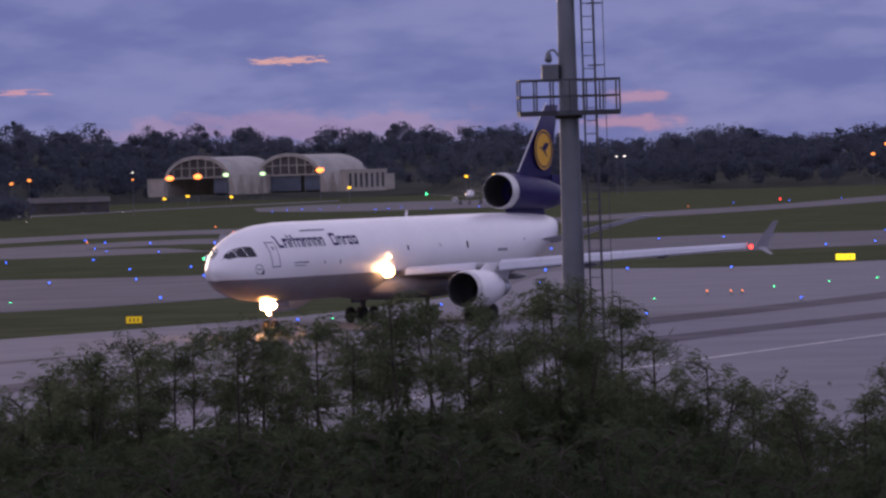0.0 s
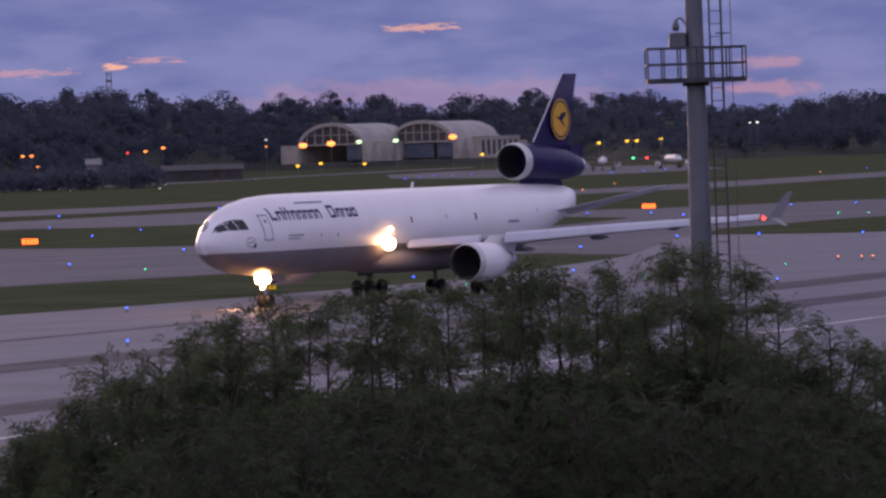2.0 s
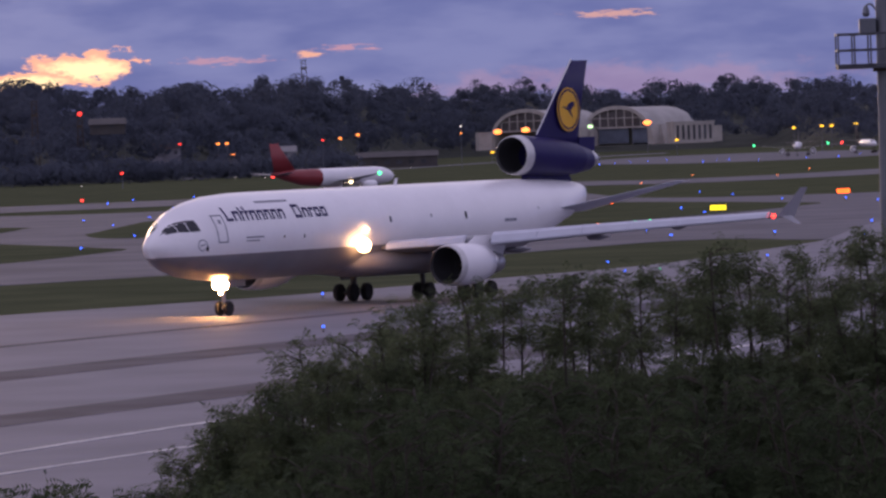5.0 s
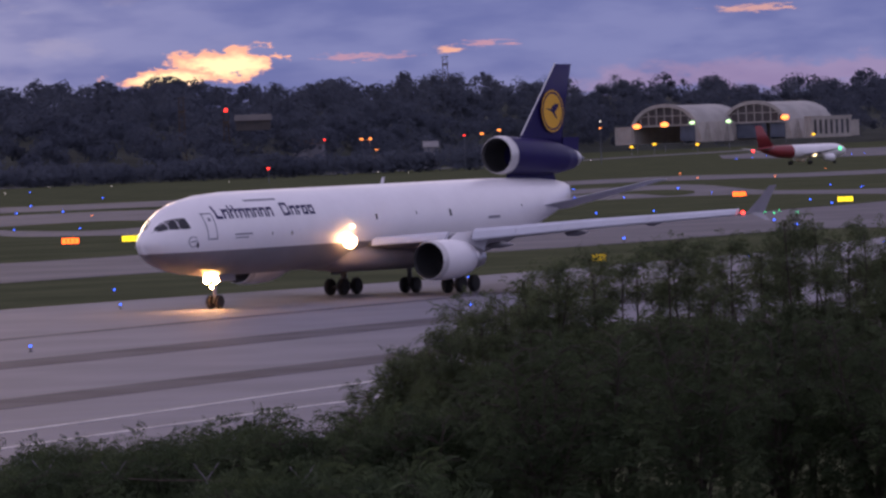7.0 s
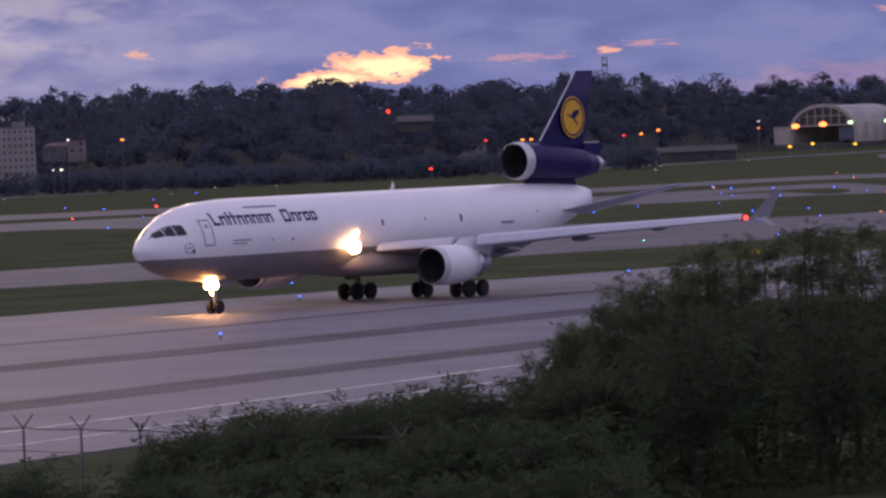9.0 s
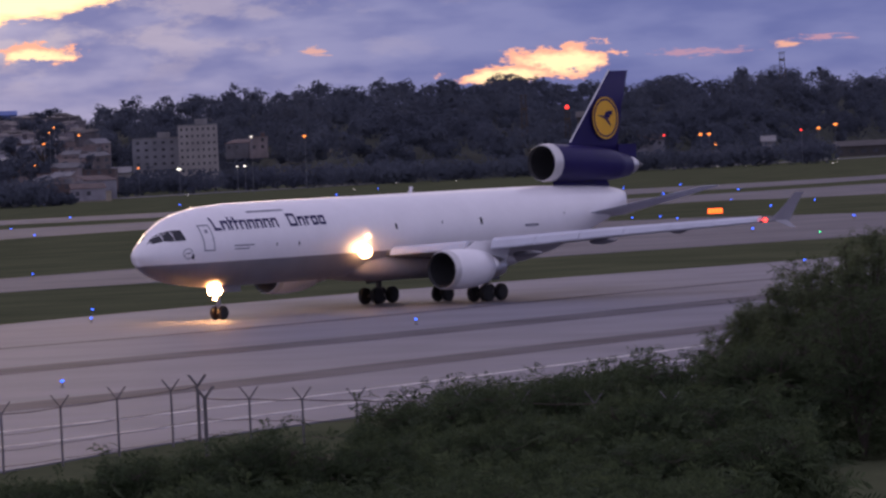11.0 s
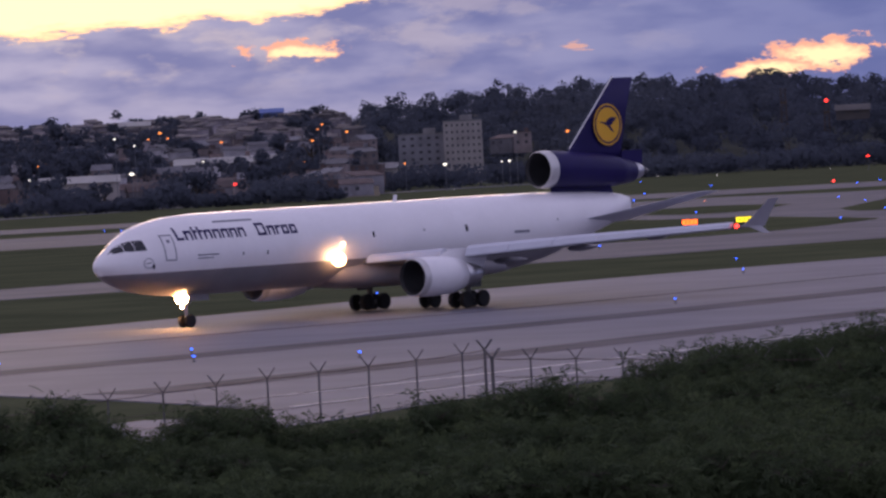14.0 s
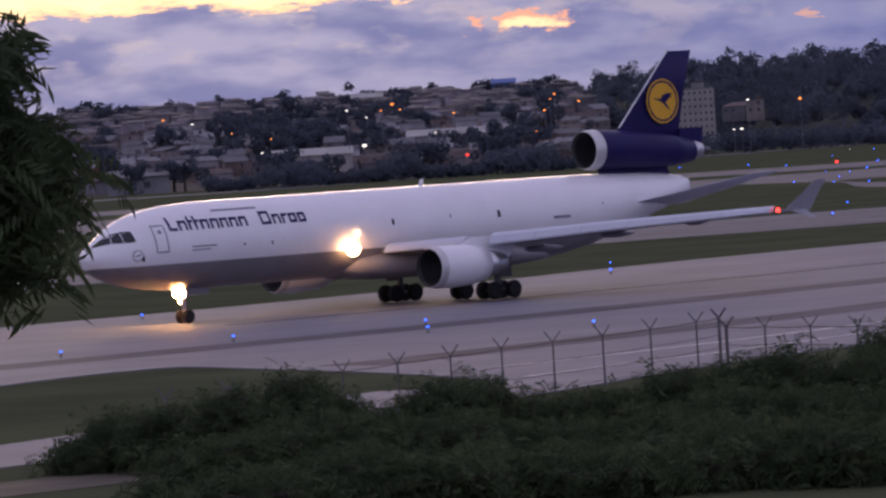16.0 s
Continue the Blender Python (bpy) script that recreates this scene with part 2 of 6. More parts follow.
# ---- materials of the place ----
GRASS = surface("grass", (0.096, 0.104, 0.058), 0.95, vary=0.45, scale=14, fine=30, second=(0.070, 0.078, 0.044), spec=0.0)
CONCRETE = surface("concrete", (0.180, 0.176, 0.206), 0.75, vary=0.30, scale=9, fine=24, second=(0.150, 0.147, 0.175), spec=0.2)
TAR = surface("tar", (0.122, 0.114, 0.130), 0.75, vary=0.3, scale=6, fine=20, spec=0.03)
ASPHALT = surface("asphalt", (0.152, 0.148, 0.168), 0.85, vary=0.25, scale=15, fine=30, spec=0.08)
MARKING = surface("marking", (0.62, 0.60, 0.58), 0.7, vary=0.4, scale=2, fine=15)
SOIL = surface("soil", (0.10, 0.08, 0.05), 0.95, vary=0.4, scale=3, fine=20)
WHITE = surface("white_paint", (0.90, 0.87, 0.875), 0.32, vary=0.05, scale=3, fine=8, coat=0.25)
BELLY = surface("grey_paint", (0.235, 0.22, 0.235), 0.4, vary=0.15, scale=3, fine=10)
NAVY = surface("navy_paint", (0.020, 0.014, 0.090), 0.42, vary=0.2, scale=4, fine=8, spec=0.14)
YELLOW = surface("yellow_paint", (0.80, 0.42, 0.02), 0.4, vary=0.08, scale=2, fine=8)
METAL = surface("bare_metal", (0.62, 0.61, 0.62), 0.32, 0.9, vary=0.15, scale=1, fine=12)
LIP = surface("inlet_lip", (0.66, 0.64, 0.63), 0.38, 0.35, vary=0.12, scale=1, fine=12)
DARKMETAL = surface("dark_metal", (0.12, 0.115, 0.11), 0.45, 0.7, vary=0.3, scale=1, fine=12)
RUBBER = surface("rubber", (0.022, 0.022, 0.023), 0.8, vary=0.3, scale=0.5, fine=10)
BLACK = surface("black_and_inlet_shade", (0.02, 0.02, 0.022), 0.6, vary=0.3, scale=1)
GLASSY = surface("cockpit_glass", (0.02, 0.022, 0.03), 0.06, vary=0.1, scale=1)
GALV = surface("galvanised", (0.20, 0.21, 0.24), 0.5, 0.6, vary=0.25, scale=1.2, fine=12)
STEEL = surface("dull_steel", (0.10, 0.10, 0.12), 0.6, 0.4, vary=0.3, scale=0.6, fine=10)
RUSTY = surface("rusty_steel", (0.10, 0.075, 0.06), 0.8, 0.2, vary=0.4, scale=0.6, fine=10)
FOLIAGE = surface("foliage", (0.112, 0.135, 0.070), 0.8, vary=0.35, scale=2.0, fine=8, second=(0.074, 0.094, 0.050), spec=0.15, islands=0.3, thin=0.45)
HEDGELEAF = surface("hedge_foliage", (0.080, 0.104, 0.050), 0.8, vary=0.35, scale=2.0, fine=8, second=(0.050, 0.070, 0.036), spec=0.15, islands=0.3, thin=0.45)
# distance haze is put into this leaf colour, lighter and bluer than near foliage
HAZEWOOD = surface("hazy_foliage", (0.105, 0.118, 0.150), 0.9, vary=0.15, scale=40, fine=8, second=(0.080, 0.091, 0.120), spec=0.0, islands=0.07, thin=0.5)
BARK = surface("bark", (0.07, 0.055, 0.042), 0.9, vary=0.4, scale=0.5, fine=10, bump=0.01)
WARMLIGHT = glowing("taxi_lamp", (1.0, 0.46, 0.17), 520)
LANDING = glowing("landing_lamp", (1.0, 0.52, 0.24), 22)


# ---- ground ----
def even(line, n):
    """n + 1 places at even steps along a line."""
    pts = [Vector((x, y)) for x, y in line]
    at = [0.0]
    for a, b in zip(pts, pts[1:]):
        at.append(at[-1] + (b - a).length)
    return [(float(np.interp(at[-1] * k / n, at, [p.x for p in pts])), float(np.interp(at[-1] * k / n, at, [p.y for p in pts]))) for k in range(n + 1)]


def sheet(name, near, far, z, material, label, category="pavement", kind="structure", n=70, across=4):
    """A level strip between two lines of places."""
    bm = bmesh.new()
    a, b = even(near, n), even(far, n)
    rows = [[bm.verts.new((p[0] + (q[0] - p[0]) * u / across, p[1] + (q[1] - p[1]) * u / across, z)) for u in range(across + 1)] for p, q in zip(a, b)]
    for r, s in zip(rows, rows[1:]):
        for u in range(across):
            bm.faces.new((r[u], s[u], s[u + 1], r[u + 1]))
    bm.normal_update()
    for f in bm.faces:
        if f.normal.z < 0:
            f.normal_flip()
    # the slab's edges go down into the ground
    for ends in ([r[0] for r in rows], [r[-1] for r in rows], rows[0], rows[-1]):
        low = [bm.verts.new((v.co.x, v.co.y, -0.1)) for v in ends]
        for i in range(len(low) - 1):
            bm.faces.new((ends[i], ends[i + 1], low[i + 1], low[i]))
    return tagged(part(name, bm, material), label, category, kind=kind)


def patch(name, near, far, z, material, label, category="pavement"):
    """A level slab between a near and a far edge, each running from west to east."""
    bm = bmesh.new()
    near, far = sorted(near), sorted(far)
    x0, x1 = max(near[0][0], far[0][0]), min(near[-1][0], far[-1][0])
    xs = sorted({x0, x1, *(p[0] for p in near + far if x0 < p[0] < x1)})
    xs = [x for x, last in zip(xs, [x0 - 1] + xs) if x - last > 0.05]
    rows = []
    for x in xs:
        ya, yb = (float(np.interp(x, [p[0] for p in line], [p[1] for p in line])) for line in (near, far))
        rows.append([bm.verts.new(p) for p in ((x, ya, -0.1), (x, ya, z), (x, max(yb, ya + 0.2), z), (x, max(yb, ya + 0.2), -0.1))])
    for r, q in zip(rows, rows[1:]):
        for k in range(3):
            bm.faces.new((r[k], q[k], q[k + 1], r[k + 1]))
    bmesh.ops.recalc_face_normals(bm, faces=bm.faces)
    return tagged(part(name, bm, material), label, category, kind="structure")


def smooth_line(pts, n=6):
    """Rounds a line of places."""
    out = []
    p = [pts[0], *pts, pts[-1]]
    for i in range(1, len(p) - 2):
        for k in range(n):
            t = k / n
            out.append(tuple(0.5 * (2 * p[i][c] + (p[i + 1][c] - p[i - 1][c]) * t + (2 * p[i - 1][c] - 5 * p[i][c] + 4 * p[i + 1][c] - p[i + 2][c]) * t * t
                                    + (3 * p[i][c] - p[i - 1][c] - 3 * p[i + 1][c] + p[i + 2][c]) * t ** 3) for c in (0, 1)))
    return out + [pts[-1]]


def build_ground():
    bm = bmesh.new()
    n, top = 48, bm.verts.new((0, 0, 0))
    vs = [[bm.verts.new((r * math.cos(2 * math.pi * k / n), r * math.sin(2 * math.pi * k / n), 0)) for k in range(n)] for r in (60, 200, 400, 800, 1400, 2400, 4800)]
    for k in range(n):
        bm.faces.new((top, vs[0][k], vs[0][(k + 1) % n]))
        for i in range(len(vs) - 1):
            bm.faces.new((vs[i][k], vs[i + 1][k], vs[i + 1][(k + 1) % n], vs[i][(k + 1) % n]))
    bmesh.ops.recalc_face_normals(bm, faces=bm.faces)
    tagged(part("ground", bm, GRASS), "wide airfield ground of short dull green grass", "grass", kind="structure")


# the near taxiway's far and near edges, west to east
NEAR_FAR = [(-190, 120), (-145, 200), (-103, 272), (-90, 293), (-78, 318), (-68, 345), (-59, 364), (-49, 382), (-38, 398), (-27, 412), (-18, 425), (-5, 449), (7, 473), (14, 496),
            (19, 516), (25, 541), (28, 558), (34, 610), (41, 652), (58, 638), (78, 652), (110, 690), (170, 800)]
NEAR_NEAR = [(-190, 10), (-120, 60), (-90, 120), (-80, 150), (-73.6, 171), (-72, 176.4), (-70, 180.7), (-67.5, 183), (-65.5, 182), (-60.8, 175.5), (-54.3, 166.5), (-46.9, 155), (-42.9, 147.3), (-40.5, 136), (-38.3, 129), (-36.3, 134), (-33.5, 146), (-29, 159), (-25, 168), (-15, 182), (10, 198),
             (60, 225), (130, 290), (190, 520), (260, 800)]


def band(name, line, width, z, material, label, category):
    """A painted or sealed band along a line of places."""
    pts = [Vector((x, y, 0)) for x, y in smooth_line(line)]
    near, far = [], []
    for i, p in enumerate(pts):
        d = (pts[min(i + 1, len(pts) - 1)] - pts[max(i - 1, 0)]).normalized()
        n = Vector((-d.y, d.x, 0)) * width / 2
        near.append((p - n).to_tuple()[:2])
        far.append((p + n).to_tuple()[:2])
    return sheet(name, near, far, z, material, label, category)


def build_pavements():
    patch("pavement_1", smooth_line(NEAR_NEAR), smooth_line(NEAR_FAR), 0.06, CONCRETE, "broad pale concrete taxiway with long tar bands")
    # one broad asphalt area beyond the first grass strip, with grass islands on it
    l1 = smooth_line([(-330, 190), (-200, 310), (-120, 405), (-100, 428), (-85, 447), (-64, 464), (-52, 482), (-40, 497), (-27, 512), (-10, 533), (4, 562), (12, 577), (20, 577), (28, 558), (45, 560), (90, 620), (180, 760)])
    l2 = smooth_line([(-420, 800), (-300, 900), (-205, 955), (-150, 1000), (-112, 1030), (-75, 1010), (-30, 1085), (0, 1120), (16, 960), (40, 922), (62, 925), (85, 945), (115, 935), (170, 980), (260, 1100)])
    patch("pavement_2", l1, l2, 0.045, ASPHALT, "grey asphalt taxiways between grass islands")
    for near, far, label in (
            ([(-330, 215), (-200, 340), (-115, 484), (-104, 503), (-90, 535), (-78, 552), (-66, 566), (-56, 590), (-49, 635)],
             [(-360, 560), (-250, 710), (-176, 785), (-160, 830), (-138, 875), (-112, 835), (-95, 745), (-72, 710), (-49, 640)], "long tapering grass island between taxiways"),
            ([(-64, 760), (-58, 724), (-44, 714), (-27, 697), (-1, 692), (15, 728), (30, 772), (40, 812)],
             [(-65, 770), (-66, 850), (-56, 905), (-34, 893), (-2, 915), (14, 900), (29, 858), (40, 818)], "dull green grass island before the runway"),
            ([(41, 657), (50, 645), (62, 640), (80, 655), (112, 692), (170, 802)], [(41, 660), (47, 695), (56, 718), (71, 752), (100, 778), (175, 850)], "narrow grass wedge between two taxiways"),
            ([(-24, 1000), (-10, 985), (-2, 930), (2, 960)], [(-24, 1003), (-16, 1020), (-4, 1030), (3, 985)], "small flat grass island"),
            ([(-113, 850), (-100, 800), (-86, 778), (-80, 800)], [(-113, 853), (-108, 862), (-97, 880), (-79, 850)], "small flat grass island")):
        patch("grass_island", smooth_line(near), smooth_line(far), 0.09, GRASS, label, "grass")
    l5 = smooth_line([(-520, 900), (-330, 985), (-200, 1050), (-98, 1085), (-50, 1135), (-24, 1205), (5, 1215), (30, 1185), (50, 1205), (80, 1250), (110, 1335), (149, 1452), (194, 1612), (290, 1980)])
    l6 = smooth_line([(-520, 1000), (-330, 1090), (-200, 1160), (-110, 1205), (-56, 1245), (-26, 1310), (5, 1330), (25, 1285), (52, 1310), (86, 1390), (120, 1485), (169, 1638), (225, 1875), (330, 2250)])
    sheet("runway", l5, l6, 0.05, ASPHALT, "distant grey asphalt runway strip")
    l7 = smooth_line([(-620, 1300), (-450, 1400), (-355, 1440), (-325, 1570), (-300, 1700), (-240, 1850), (-200, 1940), (-140, 1980), (-100, 2040), (-60, 2150), (-20, 2380), (60, 2700)])
    l8 = smooth_line([(-620, 1345), (-450, 1445), (-355, 1490), (-330, 1625), (-305, 1760), (-245, 1915), (-205, 2010), (-142, 2050), (-102, 2115), (-60, 2230), (-20, 2470), (60, 2800)])
    sheet("service_road", l7, l8, 0.05, ASPHALT, "far pale perimeter road below the woods")
    l9 = smooth_line([(14, 2010), (40, 1880), (70, 1850), (100, 1880), (135, 2000)])
    l10 = smooth_line([(14, 2250), (40, 2380), (70, 2420), (100, 2420), (135, 2350)])
    sheet("far_apron", l9, l10, 0.06, ASPHALT, "far grey apron before the hangars")
    # tar bands and painted lines of the near taxiway
    band("tar_band", [(-96, 176), (-76, 203), (-61, 226), (-51, 244), (-40, 263), (-30, 284), (-18, 311), (0, 350), (20, 395), (35, 429), (56, 478), (80, 540)], 6.0, 0.075, TAR, "dark sealed tar band along the concrete", "tar band")
    band("tar_band", [(-55, 172.5), (-52, 177), (-45, 191), (-37, 207), (-31, 222), (-24, 239), (-15, 260), (5, 310), (25, 365), (40, 400), (60, 440), (90, 500)], 5.0, 0.075, TAR, "dark sealed tar band along the concrete", "tar band")
    band("tar_band", [(-80, 250), (-64, 274), (-48, 300), (-30, 338), (-10, 380), (10, 420), (30, 470)], 1.6, 0.07, TAR, "faint dark sealed tar band", "tar band")
    band("painted_line", [(-44.5, 160), (-38, 172), (-30, 190), (-23, 208), (-14, 233), (5, 280), (29, 337), (43, 370), (65, 420)], 0.45, 0.085, MARKING, "worn white painted edge line", "road marking")
    band("painted_line", [(-41, 148), (-33, 166), (-26, 184), (-18, 204), (-6, 232)], 0.35, 0.085, MARKING, "worn white painted edge line", "road marking")
    band("access_road", [(-100, 10), (-75, 55), (-63, 82), (-54, 103), (-49, 118), (-45, 131), (-42, 140)], 10.5, 0.035, CONCRETE, "pale concrete access road outside the fence", "road")
    band("dirt_track", [(-90, 10), (-66, 50), (-52, 74), (-44, 86), (-39, 96)], 7, 0.03, SOIL, "bare brown earth track beside the access road", "track")


build_ground()
build_pavements()


# ---- the cargo airliner ----
# stations: aft of the nose, belly height, crown height, half width, height of the widest place
HULL = [(0.0, 4.86, 4.90, 0.02, 4.88), (0.12, 4.52, 5.24, 0.42, 4.86), (0.4, 4.18, 5.55, 0.80, 4.84), (0.9, 3.82, 5.93, 1.14, 4.86), (1.6, 3.46, 6.36, 1.56, 4.87),
        (2.5, 3.12, 6.95, 2.06, 4.88), (3.6, 2.83, 7.52, 2.42, 4.98), (5.0, 2.60, 7.92, 2.70, 5.12), (7.0, 2.42, 8.22, 2.92, 5.26), (9.5, 2.36, 8.36, 3.0, 5.35), (12.0, 2.36, 8.38, 3.01, 5.37),
        (20, 2.36, 8.38, 3.01, 5.37), (30, 2.36, 8.38, 3.01, 5.37), (40, 2.36, 8.38, 3.01, 5.37), (44, 2.6, 8.38, 2.97, 5.45), (47, 3.15, 8.36, 2.82, 5.7), (50, 3.95, 8.3, 2.5, 6.0),
        (53, 4.85, 8.2, 2.0, 6.35), (55.5, 5.55, 8.05, 1.35, 6.65), (57.2, 5.95, 7.8, 0.65, 6.8), (58.1, 6.1, 7.55, 0.2, 6.85)]
GREY_Z = 4.24


def hull_at(s):
    for a, b in zip(HULL, HULL[1:]):
        if a[0] <= s <= b[0]:
            t = (s - a[0]) / (b[0] - a[0])
            return [a[k] + (b[k] - a[k]) * t for k in range(1, 5)]
    return HULL[-1][1:]


def hull_y(s, z):
    zb, zt, w, zc = hull_at(s)
    u = (z - zc) / (zt - zc) if z > zc else (zc - z) / (zc - zb)
    return w * math.sqrt(max(0.0, 1 - u * u))


def hull_patch(bm, corners, out=0.012, nu=4, nv=3, side=1, mat=0):
    """A thin plate that follows the fuselage: corners (aft, height), going round."""
    (s0, z0), (s1, z1), (s2, z2), (s3, z3) = corners
    grid = []
    for i in range(nu + 1):
        row = []
        for j in range(nv + 1):
            u, v = i / nu, j / nv
            s = (s0 * (1 - u) + s1 * u) * (1 - v) + (s3 * (1 - u) + s2 * u) * v
            z = (z0 * (1 - u) + z1 * u) * (1 - v) + (z3 * (1 - u) + z2 * u) * v
            row.append(bm.verts.new((-s, side * (hull_y(s, z) + out), z)))
        grid.append(row)
    for i in range(nu):
        for j in range(nv):
            f = bm.faces.new((grid[i][j], grid[i + 1][j], grid[i + 1][j + 1], grid[i][j + 1]))
            f.material_index = mat
    bmesh.ops.recalc_face_normals(bm, faces=bm.faces)


def refined_hull():
    out = []
    for a, b in zip(HULL, HULL[1:]):
        n = 3 if b[0] - a[0] > 0.6 else 1
        out += [a[0] + (b[0] - a[0]) * k / n for k in range(n)]
    return out + [HULL[-1][0]]


def build_fuselage(root):
    bm = bmesh.new()
    rings = []
    for s in refined_hull():
        zb, zt, w, zc = hull_at(s)
        a0 = math.asin(min(1.0, max(0.05, (zc - GREY_Z) / max(1e-6, zc - zb))))
        angs = [a0 * k / 3 for k in range(3)] + [a0 + (math.pi / 2 - a0) * k / 5 for k in range(6)]
        low = [(w * math.cos(a), zc - (zc - zb) * math.sin(a)) for a in angs]
        upp = [(w * math.cos(a), zc + (zt - zc) * math.sin(a)) for a in [math.pi / 2 * k / 9 for k in range(1, 10)]]
        right = low[::-1] + upp
        left = [(-y, z) for y, z in right[-2:0:-1]]
        rings.append([(-s, y, z) for y, z in right + left])
    vs = loft(bm, rings)
    for f in bm.faces:
        f.material_index = 1 if f.calc_center_median().z < GREY_Z + 0.01 else 0
    part("fuselage", bm, [WHITE, BELLY], root, "white fuselage with a grey belly", smooth=True)
    # wing-to-body fairing
    bm = bmesh.new()
    rings = []
    for s, w, zb, zt in ((21.0, 0.3, 2.9, 3.4), (23, 2.6, 2.2, 3.9), (26, 3.4, 1.95, 4.1), (32, 3.5, 1.9, 4.1), (37, 3.2, 2.05, 3.9), (41, 2.0, 2.3, 3.4), (43.5, 0.4, 2.5, 2.9)):
        zc, hz = (zb + zt) / 2, (zt - zb) / 2
        rings.append([(-s, w * abs(math.cos(a)) ** 0.6 * math.copysign(1, math.cos(a)), zc + hz * abs(math.sin(a)) ** 0.7 * math.copysign(1, math.sin(a)))
                      for a in [2 * math.pi * k / 24 for k in range(24)]])
    loft(bm, rings)
    part("belly_fairing", bm, BELLY, root, smooth=True)


# the wing: place along the span, leading edge, trailing edge, height, thickness
WING = [(2.6, 24.7, 36.6, 3.98, 2.1), (7.4, 29.2, 37.0, 4.22, 1.5), (9.2, 30.1, 37.4, 4.24, 1.3), (16, 35.5, 41.0, 4.70, 0.85), (22, 40.4, 44.3, 5.0, 0.5), (24.7, 42.6, 45.6, 5.14, 0.3)]


def wing_at(y, k):
    return float(np.interp(y, [w[0] for w in WING], [w[k] for w in WING]))


def build_wing(root, side):
    bm = bmesh.new()
    rings = [[(-x, side * y, z) for x, y, z in foil(le, te, th, y, z)] for y, le, te, z, th in WING]
    loft(bm, rings)
    wing = part("wing", bm, METALWHITE, root, smooth=True)
    # drooped leading-edge slats in panels with narrow gaps
    for ya, yb, n, h0, h1 in ((3.2, 7.3, 2, 0.62, 0.62), (9.0, 24.5, 6, 0.86, 0.46)):
        for p in range(n):
            bm = bmesh.new()
            rr = []
            for k in range(3):
                u = (p + k / 2 * 0.985) / n
                y = ya + (yb - ya) * u
                s, z, h = wing_at(y, 1) - 0.35, wing_at(y, 3) + 0.16, (h0 + (h1 - h0) * u) / 2
                rr.append([(-(s + dx), side * y, z + dz) for dx, dz in ((-0.30, -h), (-0.36, -h * 0.7), (-0.14, h * 0.5), (0.22, h), (0.34, h - 0.05), (0.06, -0.1), (-0.16, -h - 0.02))])
            loft(bm, rr)
            part("slat", bm, SLAT, wing, "pale grey slat")
    # flap track fairings
    for y, s0, s1, z in ((7.0, 34.5, 38.4, 3.4), (12.5, 36.8, 40.4, 4.12), (17.5, 40.2, 42.9, 4.66)):
        bm = bmesh.new()
        lathe(bm, [(-s1, 0.02), (-(s1 - 0.8), 0.16), (-(s0 + s1) / 2, 0.26), (-(s0 + 0.5), 0.2), (-s0, 0.03)], (0, side * y, z), "x", 12)
        part("flap_fairing", bm, BELLY, wing, smooth=True)
    # winglet: tall upper blade and a small lower one
    bm = bmesh.new()
    loft(bm, [[(-x, side * (yy + t), z) for x, t, z in foil(le, te, th, 0, z, vertical=True)]
              for le, te, th, yy, z in ((42.9, 45.7, 0.10, 24.65, 5.08), (44.6, 46.3, 0.07, 24.9, 6.2), (45.8, 46.9, 0.04, 25.15, 7.15))])
    part("winglet", bm, WINGLET, wing)
    bm = bmesh.new()
    loft(bm, [[(-x, side * (yy + t), z) for x, t, z in foil(le, te, th, 0, z, vertical=True)] for le, te, th, yy, z in ((43.6, 45.2, 0.08, 24.7, 5.15), (45.0, 45.7, 0.04, 25.15, 4.55))])
    part("lower_winglet", bm, WINGLET, wing)
    bm = bmesh.new()
    bmesh.ops.create_uvsphere(bm, u_segments=10, v_segments=8, radius=0.16, matrix=Matrix.Translation((-42.35, side * 24.75, 5.2)))
    part("navigation_light", bm, REDLENS if side > 0 else GREENLENS, wing, "glowing red navigation light" if side > 0 else "glowing green navigation light")
    # nacelle, spinner, fan, pylon
    y, z, s0 = 8.55, 2.68, 23.95
    bm = bmesh.new()
    prof = [(-(s0 + 2.4), 1.12), (-(s0 + 0.35), 1.2), (-s0, 1.33), (-(s0 + 0.12), 1.4), (-(s0 + 0.6), 1.47), (-(s0 + 2.2), 1.49), (-(s0 + 3.8), 1.40), (-(s0 + 5.0), 1.16), (-(s0 + 4.95), 1.02)]
    lathe(bm, prof, (0, side * y, z), "x", 36, [1, 1, 2, 2, 0, 0, 0, 0])
    eng = part("engine_nacelle", bm, [WHITE, BLACK, LIP], root, "white nacelle with a bare metal inlet lip", smooth=True)
    bm = bmesh.new()
    lathe(bm, [(-(s0 + 5.0), 1.0), (-(s0 + 6.2), 0.82), (-(s0 + 7.0), 0.66), (-(s0 + 7.0), 0.5)], (0, side * y, z), "x", 24)
    part("exhaust_cowl", bm, METAL, eng, "bare metal exhaust cowl", smooth=True)
    bm = bmesh.new()
    lathe(bm, [(-(s0 + 6.6), 0.45), (-(s0 + 7.4), 0.3), (-(s0 + 8.0), 0.03)], (0, side * y, z), "x", 18)
    part("exhaust_cone", bm, DARKMETAL, eng, smooth=True)
    # spinner, fan and inlet wall are black: the inlet's shade put into colour
    bm = bmesh.new()
    lathe(bm, [(-(s0 + 1.3), 0.02), (-(s0 + 1.55), 0.18), (-(s0 + 1.9), 0.32)], (0, side * y, z), "x", 16)
    part("spinner", bm, BLACK, eng, smooth=True)
    bm = bmesh.new()
